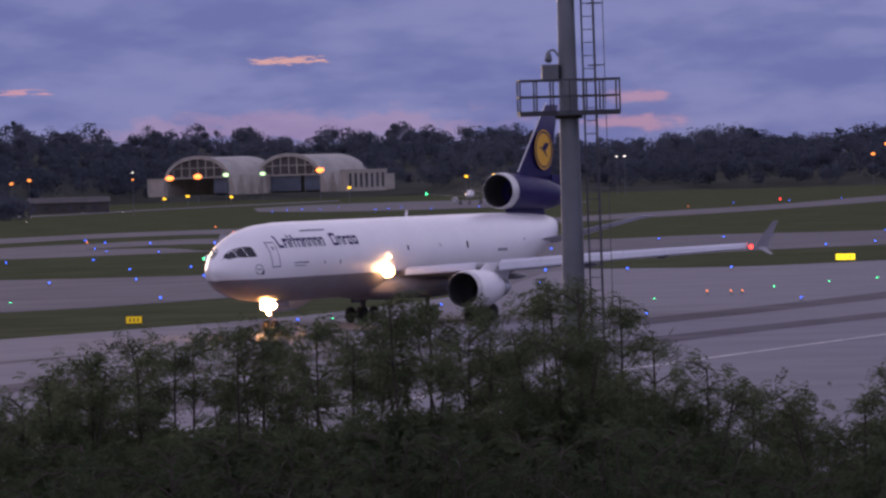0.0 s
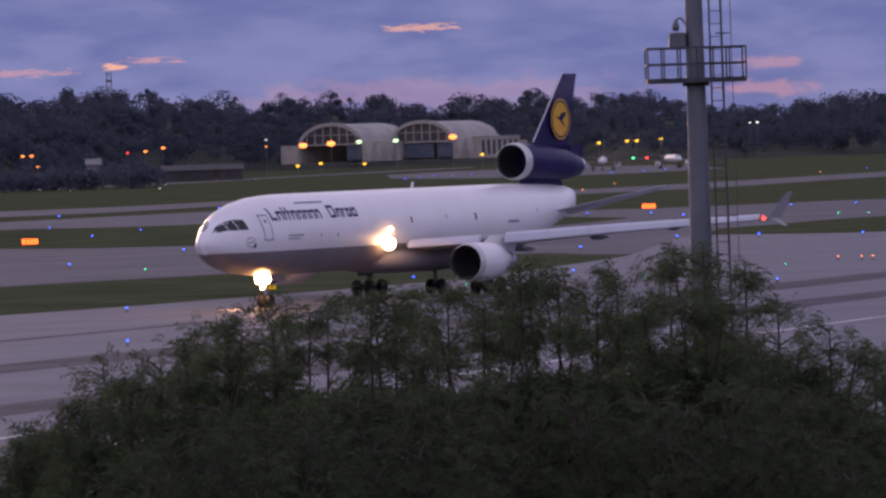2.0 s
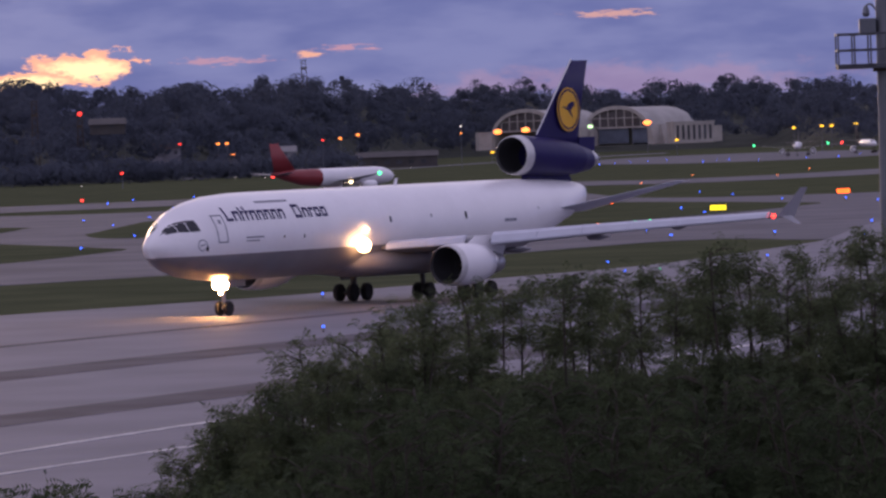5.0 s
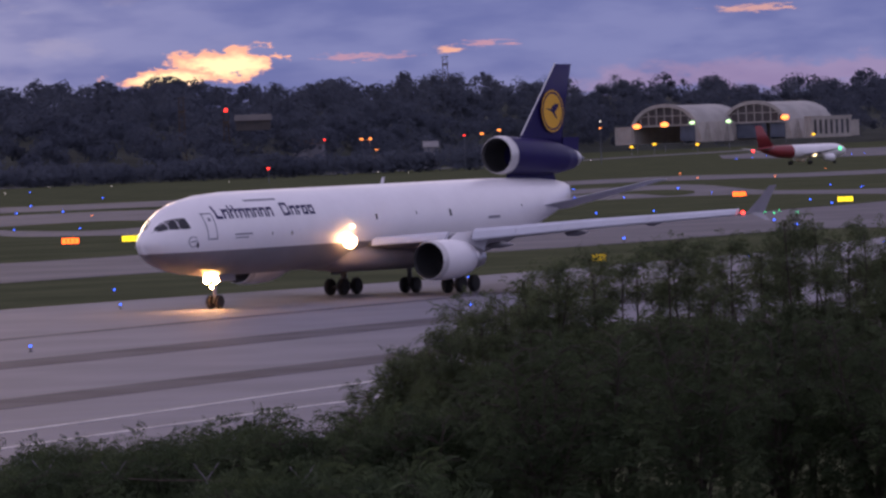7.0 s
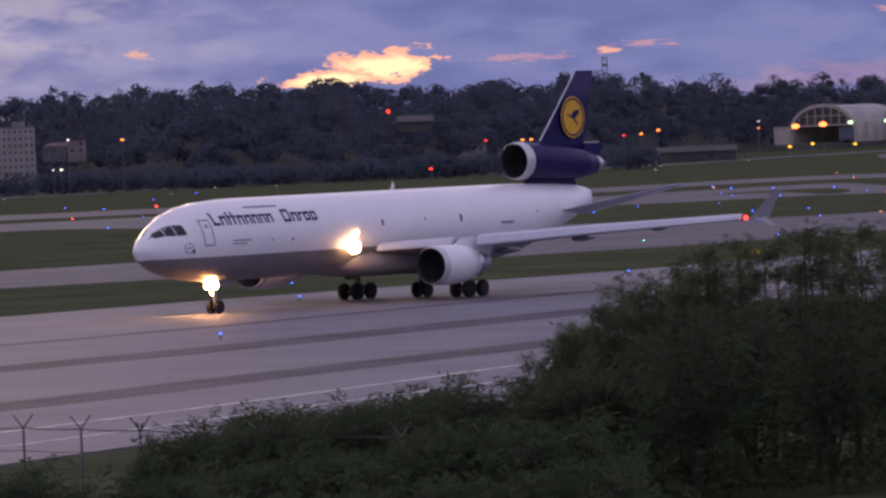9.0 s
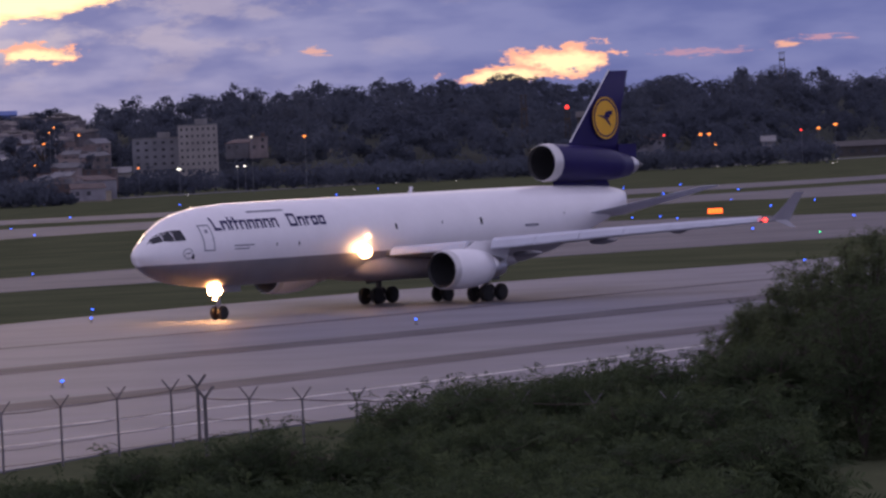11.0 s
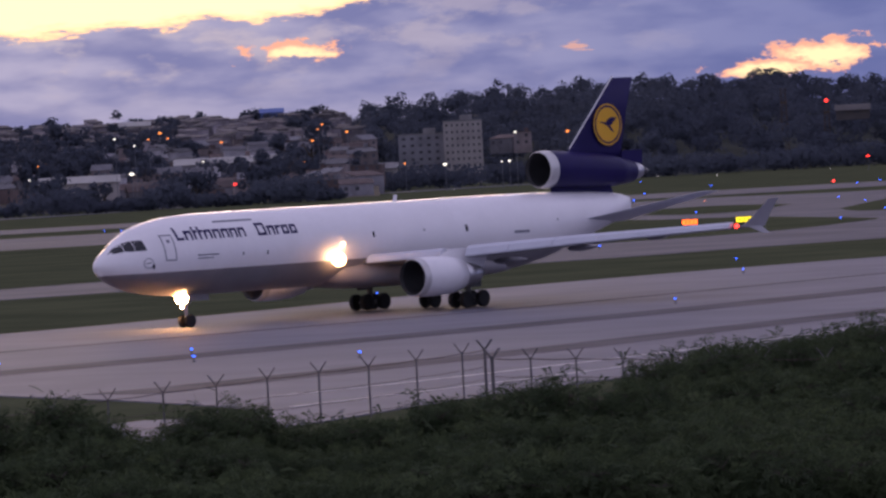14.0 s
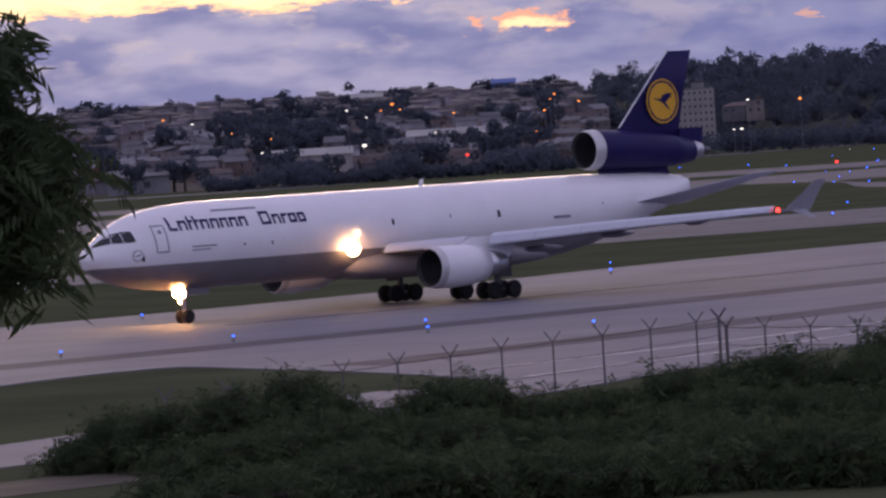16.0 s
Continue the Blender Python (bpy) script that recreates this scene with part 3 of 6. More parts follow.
    lathe(bm, [(-(s0 + 2.1), 0.3), (-(s0 + 2.25), 0.7), (-(s0 + 2.3), 1.14)], (0, side * y, z), "x", 24)
    part("fan", bm, BLACK, eng)
    bm = bmesh.new()
    loft(bm, [[(-x, side * (y + t), zz) for x, t, zz in foil(le, te, th, 0, zz, vertical=True)] for le, te, th, zz in ((26.2, 31.6, 0.26, 3.0), (26.4, 32.2, 0.24, 3.9), (28.0, 33.2, 0.2, 4.62))])
    part("pylon", bm, WHITE, eng)


def build_tail(root):
    # number two engine
    z, s0 = 10.12, 47.55
    bm = bmesh.new()
    prof = [(-(s0 + 3.0), 1.15), (-(s0 + 0.4), 1.24), (-s0, 1.36), (-(s0 + 0.1), 1.43), (-(s0 + 0.4), 1.48), (-(s0 + 0.95), 1.50), (-(s0 + 6), 1.42), (-(s0 + 8.8), 1.22), (-(s0 + 10.9), 0.86), (-(s0 + 10.9), 0.6)]
    rings = []
    for a, r in prof:
        dz = -0.055 * max(0, -a - s0 - 1.5)
        rings.append([(a, r * math.cos(2 * math.pi * k / 36), z + dz + r * math.sin(2 * math.pi * k / 36)) for k in range(36)])
    loft(bm, rings, mat=lambda i, j: (1, 1, 2, 2, 2, 0, 0, 0, 0)[i])
    duct = part("tail_engine", bm, [NAVY, BLACK, LIP], root, "navy blue tail engine duct with a bare metal inlet", smooth=True)
    bm = bmesh.new()
    lathe(bm, [(-(s0 + 10.6), 0.8), (-(s0 + 11.6), 0.66), (-(s0 + 12.0), 0.5)], (0, 0, z - 0.5), "x", 24)
    part("exhaust_nozzle", bm, METAL, duct, "bare metal exhaust nozzle", smooth=True)
    bm = bmesh.new()
    lathe(bm, [(-(s0 + 11.6), 0.42), (-(s0 + 12.4), 0.3), (-(s0 + 13.2), 0.03)], (0, 0, z - 0.52), "x", 16)
    part("exhaust_cone", bm, DARKMETAL, duct, smooth=True)
    # black spinner and duct wall carry painted shade of the tail inlet
    bm = bmesh.new()
    lathe(bm, [(-(s0 + 2.0), 0.02), (-(s0 + 2.3), 0.2), (-(s0 + 2.7), 0.34)], (0, 0, z), "x", 16)
    part("spinner", bm, BLACK, duct, smooth=True)
    bm = bmesh.new()
    loft(bm, [[(-x, t, zz) for x, t, zz in foil(le, te, th, 0, zz, vertical=True)] for le, te, th, zz in ((49.0, 56.3, 0.42, 7.9), (48.9, 56.0, 0.40, 8.5), (48.7, 55.6, 0.44, 9.1))])
    part("engine_pedestal", bm, NAVY, duct, "navy blue pedestal")
    # fin and rudder
    bm = bmesh.new()
    loft(bm, [[(-x, t, zz) for x, t, zz in foil(le, te, th, 0, zz, vertical=True)] for le, te, th, zz in ((50.3, 57.4, 0.42, 10.6), (51.0, 57.5, 0.36, 11.4), (53.9, 58.3, 0.24, 14.4), (56.75, 59.2, 0.13, 17.12))])
    fin = part("fin", bm, NAVY, root, "tall navy blue tail fin", smooth=True)
    bm = bmesh.new()
    loft(bm, [[(-x, t, zz) for x, t, zz in ((le, 0.10, zz), (le + 2.5, 0.03, zz), (le + 2.5, -0.03, zz), (le, -0.10, zz))] for le, zz in ((57.3, 10.15), (57.45, 11.3))])
    part("rudder", bm, NAVY, fin)
    # leading edge strip of bare metal
    bm = bmesh.new()
    loft(bm, [[(-(s + 0.12), 0.05, zz), (-(s - 0.03), 0, zz), (-(s + 0.12), -0.05, zz)] for s, zz in ((51.2, 11.6), (56.75, 17.26))], closed=False, caps=False)
    part("leading_edge", bm, METAL, fin, "bare metal leading edge")
    for sgn in (1, -1):
        bm = bmesh.new()
        bmesh.ops.create_circle(bm, cap_ends=True, segments=40, radius=1.66, matrix=Matrix.Translation((-55.68, sgn * 0.29, 13.42)) @ Matrix.Rotation(math.pi / 2, 4, "X"))
        disc = part("emblem_disc", bm, YELLOW, fin, "round yellow emblem disc")
        bm = bmesh.new()
        ring = [[(-55.68 + r * math.cos(2 * math.pi * k / 40), sgn * yy, 13.42 + r * math.sin(2 * math.pi * k / 40)) for k in range(40)] for r, yy in ((1.38, 0.296), (1.38, 0.304), (1.53, 0.304), (1.53, 0.296))]
        loft(bm, ring, caps=False)
        part("emblem_ring", bm, NAVY, disc, "thin navy ring")
        bm = bmesh.new()
        for pts in (((-54.62, 13.66), (-55.2, 13.52), (-55.62, 13.34), (-56.0, 13.0), (-56.42, 12.74), (-56.2, 13.06), (-55.9, 13.4), (-55.4, 13.62), (-54.95, 13.68)),
                    ((-55.42, 13.5), (-55.62, 13.86), (-56.1, 14.02), (-56.78, 13.98), (-56.5, 13.84), (-56.62, 13.7), (-56.3, 13.66), (-56.25, 13.5), (-55.9, 13.34))):
            f = bm.faces.new([bm.verts.new((x, sgn * 0.305, zz - 0.03)) for x, zz in pts])
        part("emblem_mark", bm, NAVY, disc)
    # tailplane
    for side in (1, -1):
        bm = bmesh.new()
        loft(bm, [[(-x, side * y, zz) for x, y, zz in foil(le, te, th, y, zz)] for y, le, te, zz, th in ((1.0, 48.6, 56.4, 5.70, 0.34), (4.5, 52.9, 57.9, 6.66, 0.24), (8.5, 56.9, 59.3, 7.72, 0.12))])
        part("tailplane", bm, SLAT, root, smooth=True)
        bm = bmesh.new()
        hull_patch(bm, [(49.6, 5.5), (54.2, 5.2), (54.5, 6.5), (50.2, 6.9)], 0.03, 6, 4, side)
        part("tailplane_fairing", bm, WHITE, root, "white fairing plate")


def wheel(bm_parent, parent, c, r, w):
    bm = bmesh.new()
    h = w / 2
    lathe(bm, [(-h, r * 0.55), (-h, r * 0.85), (-h * 0.7, r * 0.97), (0, r), (h * 0.7, r * 0.97), (h, r * 0.85), (h, r * 0.55)], c, "y", 20)
    t = part("tyre", bm, RUBBER, parent, smooth=False)
    bm = bmesh.new()
    lathe(bm, [(-h * 0.8, 0.02), (-h * 0.75, r * 0.3), (-h * 0.95, r * 0.55), (h * 0.95, r * 0.55), (h * 0.75, r * 0.3), (h * 0.8, 0.02)], c, "y", 16)
    part("hub", bm, DARKMETAL, t)


def build_gear(root):
    bm = bmesh.new()
    tube(bm, (-8.75, 0, 0.5), (-8.6, 0, 3.2), 0.13, 0.16, 12)
    tube(bm, (-8.75, -0.42, 0.5), (-8.75, 0.42, 0.5), 0.08)
    tube(bm, (-8.65, 0, 1.5), (-10.1, 0, 2.9), 0.07)
    tube(bm, (-8.65, 0.0, 1.9), (-8.45, 0.32, 2.1), 0.04)
    tube(bm, (-8.65, 0.0, 1.9), (-8.45, -0.32, 2.1), 0.04)
    nose = part("nose_gear", bm, METAL, root)
    for y in (-0.36, 0.36):
        wheel(None, nose, (-8.75, y, 0.5), 0.5, 0.34)
    bm = bmesh.new()
    for y in (-0.62, 0.62):
        box(bm, -9.4, y, 2.35, 2.2, 0.04, 0.8)
    part("gear_door", bm, BELLY, nose)
    # taxi lamp lenses are enlarged to the size of their glare
    for y, z, r in ((0.40, 2.12, 0.30), (-0.40, 2.12, 0.30), (0.0, 1.58, 0.15)):
        bm = bmesh.new()
        lathe(bm, [(-8.72, r * 0.3), (-8.62, r * 0.8), (-8.36, r * 1.12), (-8.36, r * 1.02), (-8.40, 0.01)], (0, y, z), "x", 16)
        housing = part("lamp_housing", bm, DARKMETAL, nose, smooth=True)
        bm = bmesh.new()
        lathe(bm, [(-8.37, r), (-8.33, r * 0.7), (-8.31, 0.01)], (0, y, z), "x", 16)
        part("taxi_lamp", bm, WARMLIGHT, housing, "bright warm taxi lamp", smooth=True)
    for side in (1, -1):
        bm = bmesh.new()
        tube(bm, (-33.4, side * 5.3, 0.6), (-33.3, side * 5.1, 3.4), 0.22, 0.26, 14)
        tube(bm, (-32.4, side * 5.3, 0.62), (-34.4, side * 5.3, 0.62), 0.14)
        tube(bm, (-33.3, side * 5.2, 1.7), (-33.3, side * 2.9, 2.8), 0.1)
        for s in (32.45, 34.3):
            tube(bm, (-s, side * 4.6, 0.62), (-s, side * 6.0, 0.62), 0.09)
        box(bm, -33.4, side * 5.9, 2.3, 1.5, 0.05, 1.5)
        gear = part("main_gear", bm, DARKMETAL, root)
        for s in (32.45, 34.3):
            for y in (4.72, 5.88):
                wheel(None, gear, (-s, side * y, 0.65), 0.65, 0.46)
    bm = bmesh.new()
    tube(bm, (-34.6, 0, 0.6), (-34.4, 0, 2.6), 0.18, 0.2, 12)
    tube(bm, (-34.6, -0.5, 0.6), (-34.6, 0.5, 0.6), 0.1)
    ctr = part("centre_gear", bm, DARKMETAL, root)
    for y in (-0.48, 0.48):
        wheel(None, ctr, (-34.6, y, 0.62), 0.62, 0.42)


def build_details(root):
    for side in (1, -1):
        # flight deck windows
        for c in ([(0.72, 5.72), (1.70, 5.90), (1.86, 6.46), (1.20, 6.08)], [(1.74, 5.90), (2.37, 5.88), (2.44, 6.64), (1.91, 6.49)], [(2.41, 5.88), (3.18, 5.92), (3.14, 6.66), (2.48, 6.66)]):
            bm = bmesh.new()
            hull_patch(bm, c, 0.012, 3, 3, side)
            part("cockpit_window", bm, GLASSY, root, "dark flight deck window")
        # crew door, its frame lines
        bm = bmesh.new()
        s0, s1, z0, z1, w = 4.5, 5.5, 5.05, 6.95, 0.09
        for c in ([(s0, z0), (s0 + w, z0), (s0 + w, z1), (s0, z1)], [(s1 - w, z0), (s1, z0), (s1, z1), (s1 - w, z1)], [(s0, z1 - w), (s1, z1 - w), (s1, z1), (s0, z1)], [(s0, z0), (s1, z0), (s1, z0 + w), (s0, z0 + w)]):
            hull_patch(bm, c, 0.012, 3, 12, side)
        hull_patch(bm, [(4.9, 6.35), (5.14, 6.35), (5.14, 6.6), (4.9, 6.6)], 0.01, 1, 1, side)
        part("door_outline", bm, SEAM, root, "grey door outline")
        # small round windows and fittings
        for s, z, r in ((3.5, 4.72, 0.13), (25.8, 6.0, 0.16), (36.0, 6.0, 0.2), (31.3, 6.1, 0.08), (14.5, 5.2, 0.1), (12.0, 5.25, 0.08), (46.5, 6.2, 0.07)):
            bm = bmesh.new()
            hull_patch(bm, [(s - r * 0.7, z - r * 1.3), (s + r * 0.7, z - r * 1.3), (s + r * 0.7, z + r * 1.3), (s - r * 0.7, z + r * 1.3)], 0.012, 1, 2, side)
            part("cabin_window", bm, GLASSY, root, "small dark window")
        for c, nm, lb in (([(10.0, 7.62), (14.0, 7.62), (14.0, 7.75), (10.0, 7.75)], "hatch_line", "grey hatch line"), ([(7.4, 5.28), (9.5, 5.28), (9.5, 5.38), (7.4, 5.38)], "stencil_bar", "small grey lettering bar"),
                          ([(7.4, 5.06), (9.0, 5.06), (9.0, 5.14), (7.4, 5.14)], "stencil_bar", "small grey lettering bar"), ([(41.3, 5.35), (43.0, 5.35), (43.0, 5.55), (41.3, 5.55)], "stencil_bar", "small grey lettering bar")):
            bm = bmesh.new()
            hull_patch(bm, c, 0.012, 4, 1, side)
            part(nm, bm, SEAM, root, lb)
        # airline name drawn as plain thin-stroked shapes: tall or low stems, bows and bars, not letters
        base, cap, low, w = 6.48, 0.93, 0.68, 0.19

        def stroke(bm, a, b, z0, z1):
            hull_patch(bm, [(a, z0), (b, z0), (b, z1), (a, z1)], 0.014, 1, 2 if z1 - z0 < 0.3 else 4, side)

        x = 5.85
        for shape in "LnttnnnnnOnpOO":
            if shape == "O" and x < 14.0:
                x = 13.85
            tall = shape in "Lt" or 13.8 < x < 14.0
            wide = {"L": 0.78, "t": 0.50, "n": 0.82, "O": 0.80, "p": 0.62}[shape]
            if 13.8 < x < 14.0:
                wide = 1.06
            top, r = base + (cap if tall else low), x + wide * 0.86
            bm = bmesh.new()
            stroke(bm, x, x + w, base, top)
            if shape == "L":
                stroke(bm, x + w, r, base, base + w)
            elif shape == "t":
                stroke(bm, x + w, r, base + low - w, base + low)
            else:
                stroke(bm, x + w, r, top - w, top)
                if shape != "p":
                    stroke(bm, r - w, r, base, top - w)
                if shape == "O":
                    stroke(bm, x + w, r - w, base, base + w)
            part("name_shape", bm, NAVY, root, "thin dark navy shape of the airline name")
            x += wide * 1.03
        # round mark under the flight deck
        bm = bmesh.new()
        for k in range(20):
            a0, a1 = 2 * math.pi * k / 20, 2 * math.pi * (k + 1) / 20
            c = []
            for a, r in ((a0, 0.33), (a1, 0.33), (a1, 0.39), (a0, 0.39)):
                c.append((3.12 + r * math.cos(a), 4.96 + r * math.sin(a)))
            hull_patch(bm, c, 0.014, 1, 1, side)
        hull_patch(bm, [(2.92, 4.9), (3.34, 4.97), (3.34, 5.05), (2.92, 4.98)], 0.014, 1, 1, side)
        part("round_mark", bm, SEAM, root, "small grey round mark")
        # landing lamps in the wing root: oversized glowing spheres, their glare put into the size
        bm = bmesh.new()
        bmesh.ops.create_uvsphere(bm, u_segments=14, v_segments=10, radius=0.52, matrix=Matrix.Translation((-21.6, side * 3.3, 4.3)))
        part("landing_lamp", bm, LANDING, root, "bright warm landing lamp")
        bm = bmesh.new()
        bmesh.ops.create_uvsphere(bm, u_segments=12, v_segments=8, radius=0.15, matrix=Matrix.Translation((-22.3, side * 3.12, 5.38)))
        part("wing_inspection_lamp", bm, LANDING, root, "small warm lamp")
    bm = bmesh.new()
    loft(bm, [[(-s - 0.0, t, z) for s, t, z in ((31.0 + d, 0.03, zz), (31.45 + d * 0.5, 0.0, zz), (31.0 + d, -0.03, zz))] for d, zz in ((0.0, 8.3), (0.25, 8.85))])
    part("antenna", bm, WHITE, root)


METALWHITE = surface("wing_paint", (0.24, 0.24, 0.26), 0.4, 0.1, vary=0.12, scale=3, fine=10)
WINGLET = surface("winglet_paint", (0.34, 0.33, 0.36), 0.45, vary=0.12, scale=2, fine=8)
SLAT = surface("slat_paint", (0.66, 0.67, 0.74), 0.5, 0.0, vary=0.1, scale=3, fine=10)
SEAM = surface("seam_grey", (0.23, 0.23, 0.27), 0.5, vary=0.2, scale=1)
REDLENS = glowing("red_lamp", (1.0, 0.04, 0.03), 5)
GREENLENS = glowing("green_lamp", (0.05, 1.0, 0.35), 3)


def build_airliner():
    root = thing("cargo_airliner", "white three-engined cargo jet with navy tail, taxiing", "airliner")
    build_fuselage(root)
    build_wing(root, 1)
    build_wing(root, -1)
    build_tail(root)
    build_gear(root)
    build_details(root)
    return root


airliner = build_airliner()


# ---- woods, hills, town and hangars ----
def leaf_cards(rng, centres, radii, counts, size, squash=0.8, ragged=0.25):
    """Arrays of small leaf-cluster quads that fill uneven round crowns."""
    vs = []
    for c, r, k in zip(centres, radii, counts):
        d = rng.normal(size=(k, 3))
        d /= np.linalg.norm(d, axis=1)[:, None]
        rad = r * (1 - ragged * rng.random(k) ** 0.5 * 1.2) * (0.8 + 0.35 * np.sin(3 * d[:, 0] + 2 * d[:, 1] + c[0]) * np.cos(2.5 * d[:, 2] + c[1]))
        p = c + d * rad[:, None] * np.array([1, 1, squash])
        a = rng.normal(size=(k, 3))
        a -= d * ((a * d).sum(1) * 0.75)[:, None]
        a /= np.linalg.norm(a, axis=1)[:, None]
        b = np.cross(a, d)
        b /= np.linalg.norm(b, axis=1)[:, None] + 1e-9
        s = size * (0.6 + 0.8 * rng.random(k))[:, None]
        vs.append(np.stack([p - a * s, p - b * s * 0.6, p + a * s, p + b * s * 0.6], 1).reshape(-1, 3))
    v = np.concatenate(vs)
    return v, np.arange(len(v)).reshape(-1, 4)


SKYLINE = [(-9.6, 0.36), (-9.46, 0.50), (-9.3, 0.56), (-8.85, 0.565), (-8.6, 0.60), (-8.2, 0.59), (-7.9, 0.61), (-7.75, 0.55), (-7.4, 0.62), (-7.0, 0.64), (-6.7, 0.61), (-6.4, 0.64), (-6.1, 0.59), (-5.8, 0.60),
           (-5.5, 0.58), (-5.36, 0.68), (-5.1, 0.60), (-4.35, 0.53), (-4.0, 0.49), (-3.6, 0.57), (-3.4, 0.50), (-2.7, 0.55), (-2.3, 0.55), (-1.8, 0.52), (-1.2, 0.47), (-0.64, 0.42), (-0.41, 0.40), (-0.17, 0.46),
           (0.0, 0.34), (0.18, 0.41), (0.41, 0.43), (0.64, 0.32), (0.88, 0.27), (1.05, 0.35), (1.23, 0.41), (1.47, 0.43), (1.64, 0.39), (1.87, 0.42), (2.05, 0.40), (2.46, 0.32), (2.87, 0.36), (3.22, 0.31), (3.8, 0.20),
           (4.5, 0.15), (4.61, 0.24), (4.85, 0.26), (5.2, 0.27), (5.5, 0.29), (5.66, 0.21), (6.2, 0.16), (6.6, 0.25), (9.5, 0.25)]


def skyline(az):
    return float(np.interp(az, [a for a, e in SKYLINE], [e for a, e in SKYLINE])) + (0.055 if az > -3 else 0.02)


def wood_edge(az):
    """Distance at which the woods begin."""
    return float(np.interp(az, [-10, -7.9, -7.3, -4, -2.6, -1.0, 2.2, 3.0, 9.5], [2420, 2400, 2000, 2000, 2300, 3150, 3150, 2800, 2700]))


def build_hill():
    """The wooded ridge behind the airfield, and its trees."""
    bm = bmesh.new()
    cols = []
    for k in range(111):
        az = -10.5 + 20.5 * k / 110
        d0, e = wood_edge(az), skyline(az)
        col = []
        for u in (0.0, 0.3, 0.65, 1.0, 1.4):
            d = d0 + 620 * u
            top = lift(e, (d0 + 620)) - 14
            z = max(-0.2, top) * min(1.0, u) ** 0.8 if u else -0.3
            col.append(bm.verts.new(polar(az, d, z)))
        cols.append(col)
    for a, b in zip(cols, cols[1:]):
        for i in range(4):
            bm.faces.new((a[i], b[i], b[i + 1], a[i + 1]))
    bmesh.ops.recalc_face_normals(bm, faces=bm.faces)
    tagged(part("hill", bm, WOODFLOOR, smooth=True), "low dark wooded ridge behind the airfield", "hill", kind="structure")
    rng = np.random.default_rng(5)
    cs, rs, ks = [], [], []
    for i in range(2300):
        az = -9.75 + 19.2 * rng.random()
        u = rng.random() ** 0.9
        d = wood_edge(az) + 620 * u
        e = skyline(az)
        top = lift(e, (wood_edge(az) + 620)) - 14
        g = max(0.0, top) * u ** 0.8
        r = 4.0 + 4.5 * rng.random()
        lim = lift(e + 0.035 + 0.012 * rng.normal(), d)
        zc = min(g + 4 + 8 * rng.random(), lim - 0.8 * r)
        # clumps of taller crowns make the outline uneven
        p = polar(az, d, zc)
        cs.append(np.array(p))
        rs.append(r)
        ks.append(180)
        if u > 0.75 and rng.random() < 0.12:
            cs.append(np.array(p) + np.array([rng.normal() * 3, 0, r * 0.7]))
            rs.append(r * 0.45)
            ks.append(40)
    # the leaf colour of woods, thicket and far trees carries painted haze
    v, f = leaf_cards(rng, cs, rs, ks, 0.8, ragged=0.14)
    tagged(raw("woods", v, f, HAZEWOOD), "dense dark broadleaf woods along the ridge", "woods", kind="stuff")
    # undergrowth in front of the woods
    cs, rs, ks = [], [], []
    for i in range(520):
        az = -13.6 + 11.6 * rng.random()
        d = (1640 if az < -9.8 else 1930) + 60 * rng.random()
        r = 3.4 + 3.4 * rng.random()
        if az < -9.8 and math.sin(5.3 * az) + 0.6 * math.sin(13 * az + 1) < 0.25:
            r *= 0.45
        cs.append(np.array(polar(az, d, r * 0.75)))
        rs.append(r)
        ks.append(70)
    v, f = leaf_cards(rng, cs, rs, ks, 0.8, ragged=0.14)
    tagged(raw("thicket", v, f, HAZEWOOD), "dark thicket along the edge of the field", "bushes", kind="stuff")


def far_tree(az, d, z, r, rng, name="tree", label="dark round broadleaf tree among the houses"):
    t = thing(name, label, "tree", Matrix.Translation(polar(az, d, z)), group="far single trees")
    bm = bmesh.new()
    tube(bm, (0, 0, -0.5), (0, 0, r * 1.0), r * 0.09, r * 0.05, 7)
    tube(bm, (0, 0, r * 0.6), (r * 0.4, 0, r * 1.2), r * 0.05, r * 0.02, 5)
    tube(bm, (0, 0, r * 0.6), (-r * 0.4, 0.2 * r, r * 1.25), r * 0.05, r * 0.02, 5)
    part("trunk", bm, BARK, t)
    cs = [np.array((rng.normal() * r * 0.45, rng.normal() * r * 0.45, r * (1.1 + 0.35 * rng.normal()))) for k in range(6)]
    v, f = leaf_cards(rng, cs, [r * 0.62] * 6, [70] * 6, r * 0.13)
    raw("crown", v, f, HAZEWOOD, t)
    return t


def town_z(d):
    return 33.0 * max(0.0, min(1.0, (d - 1750) / 1300)) ** 0.9


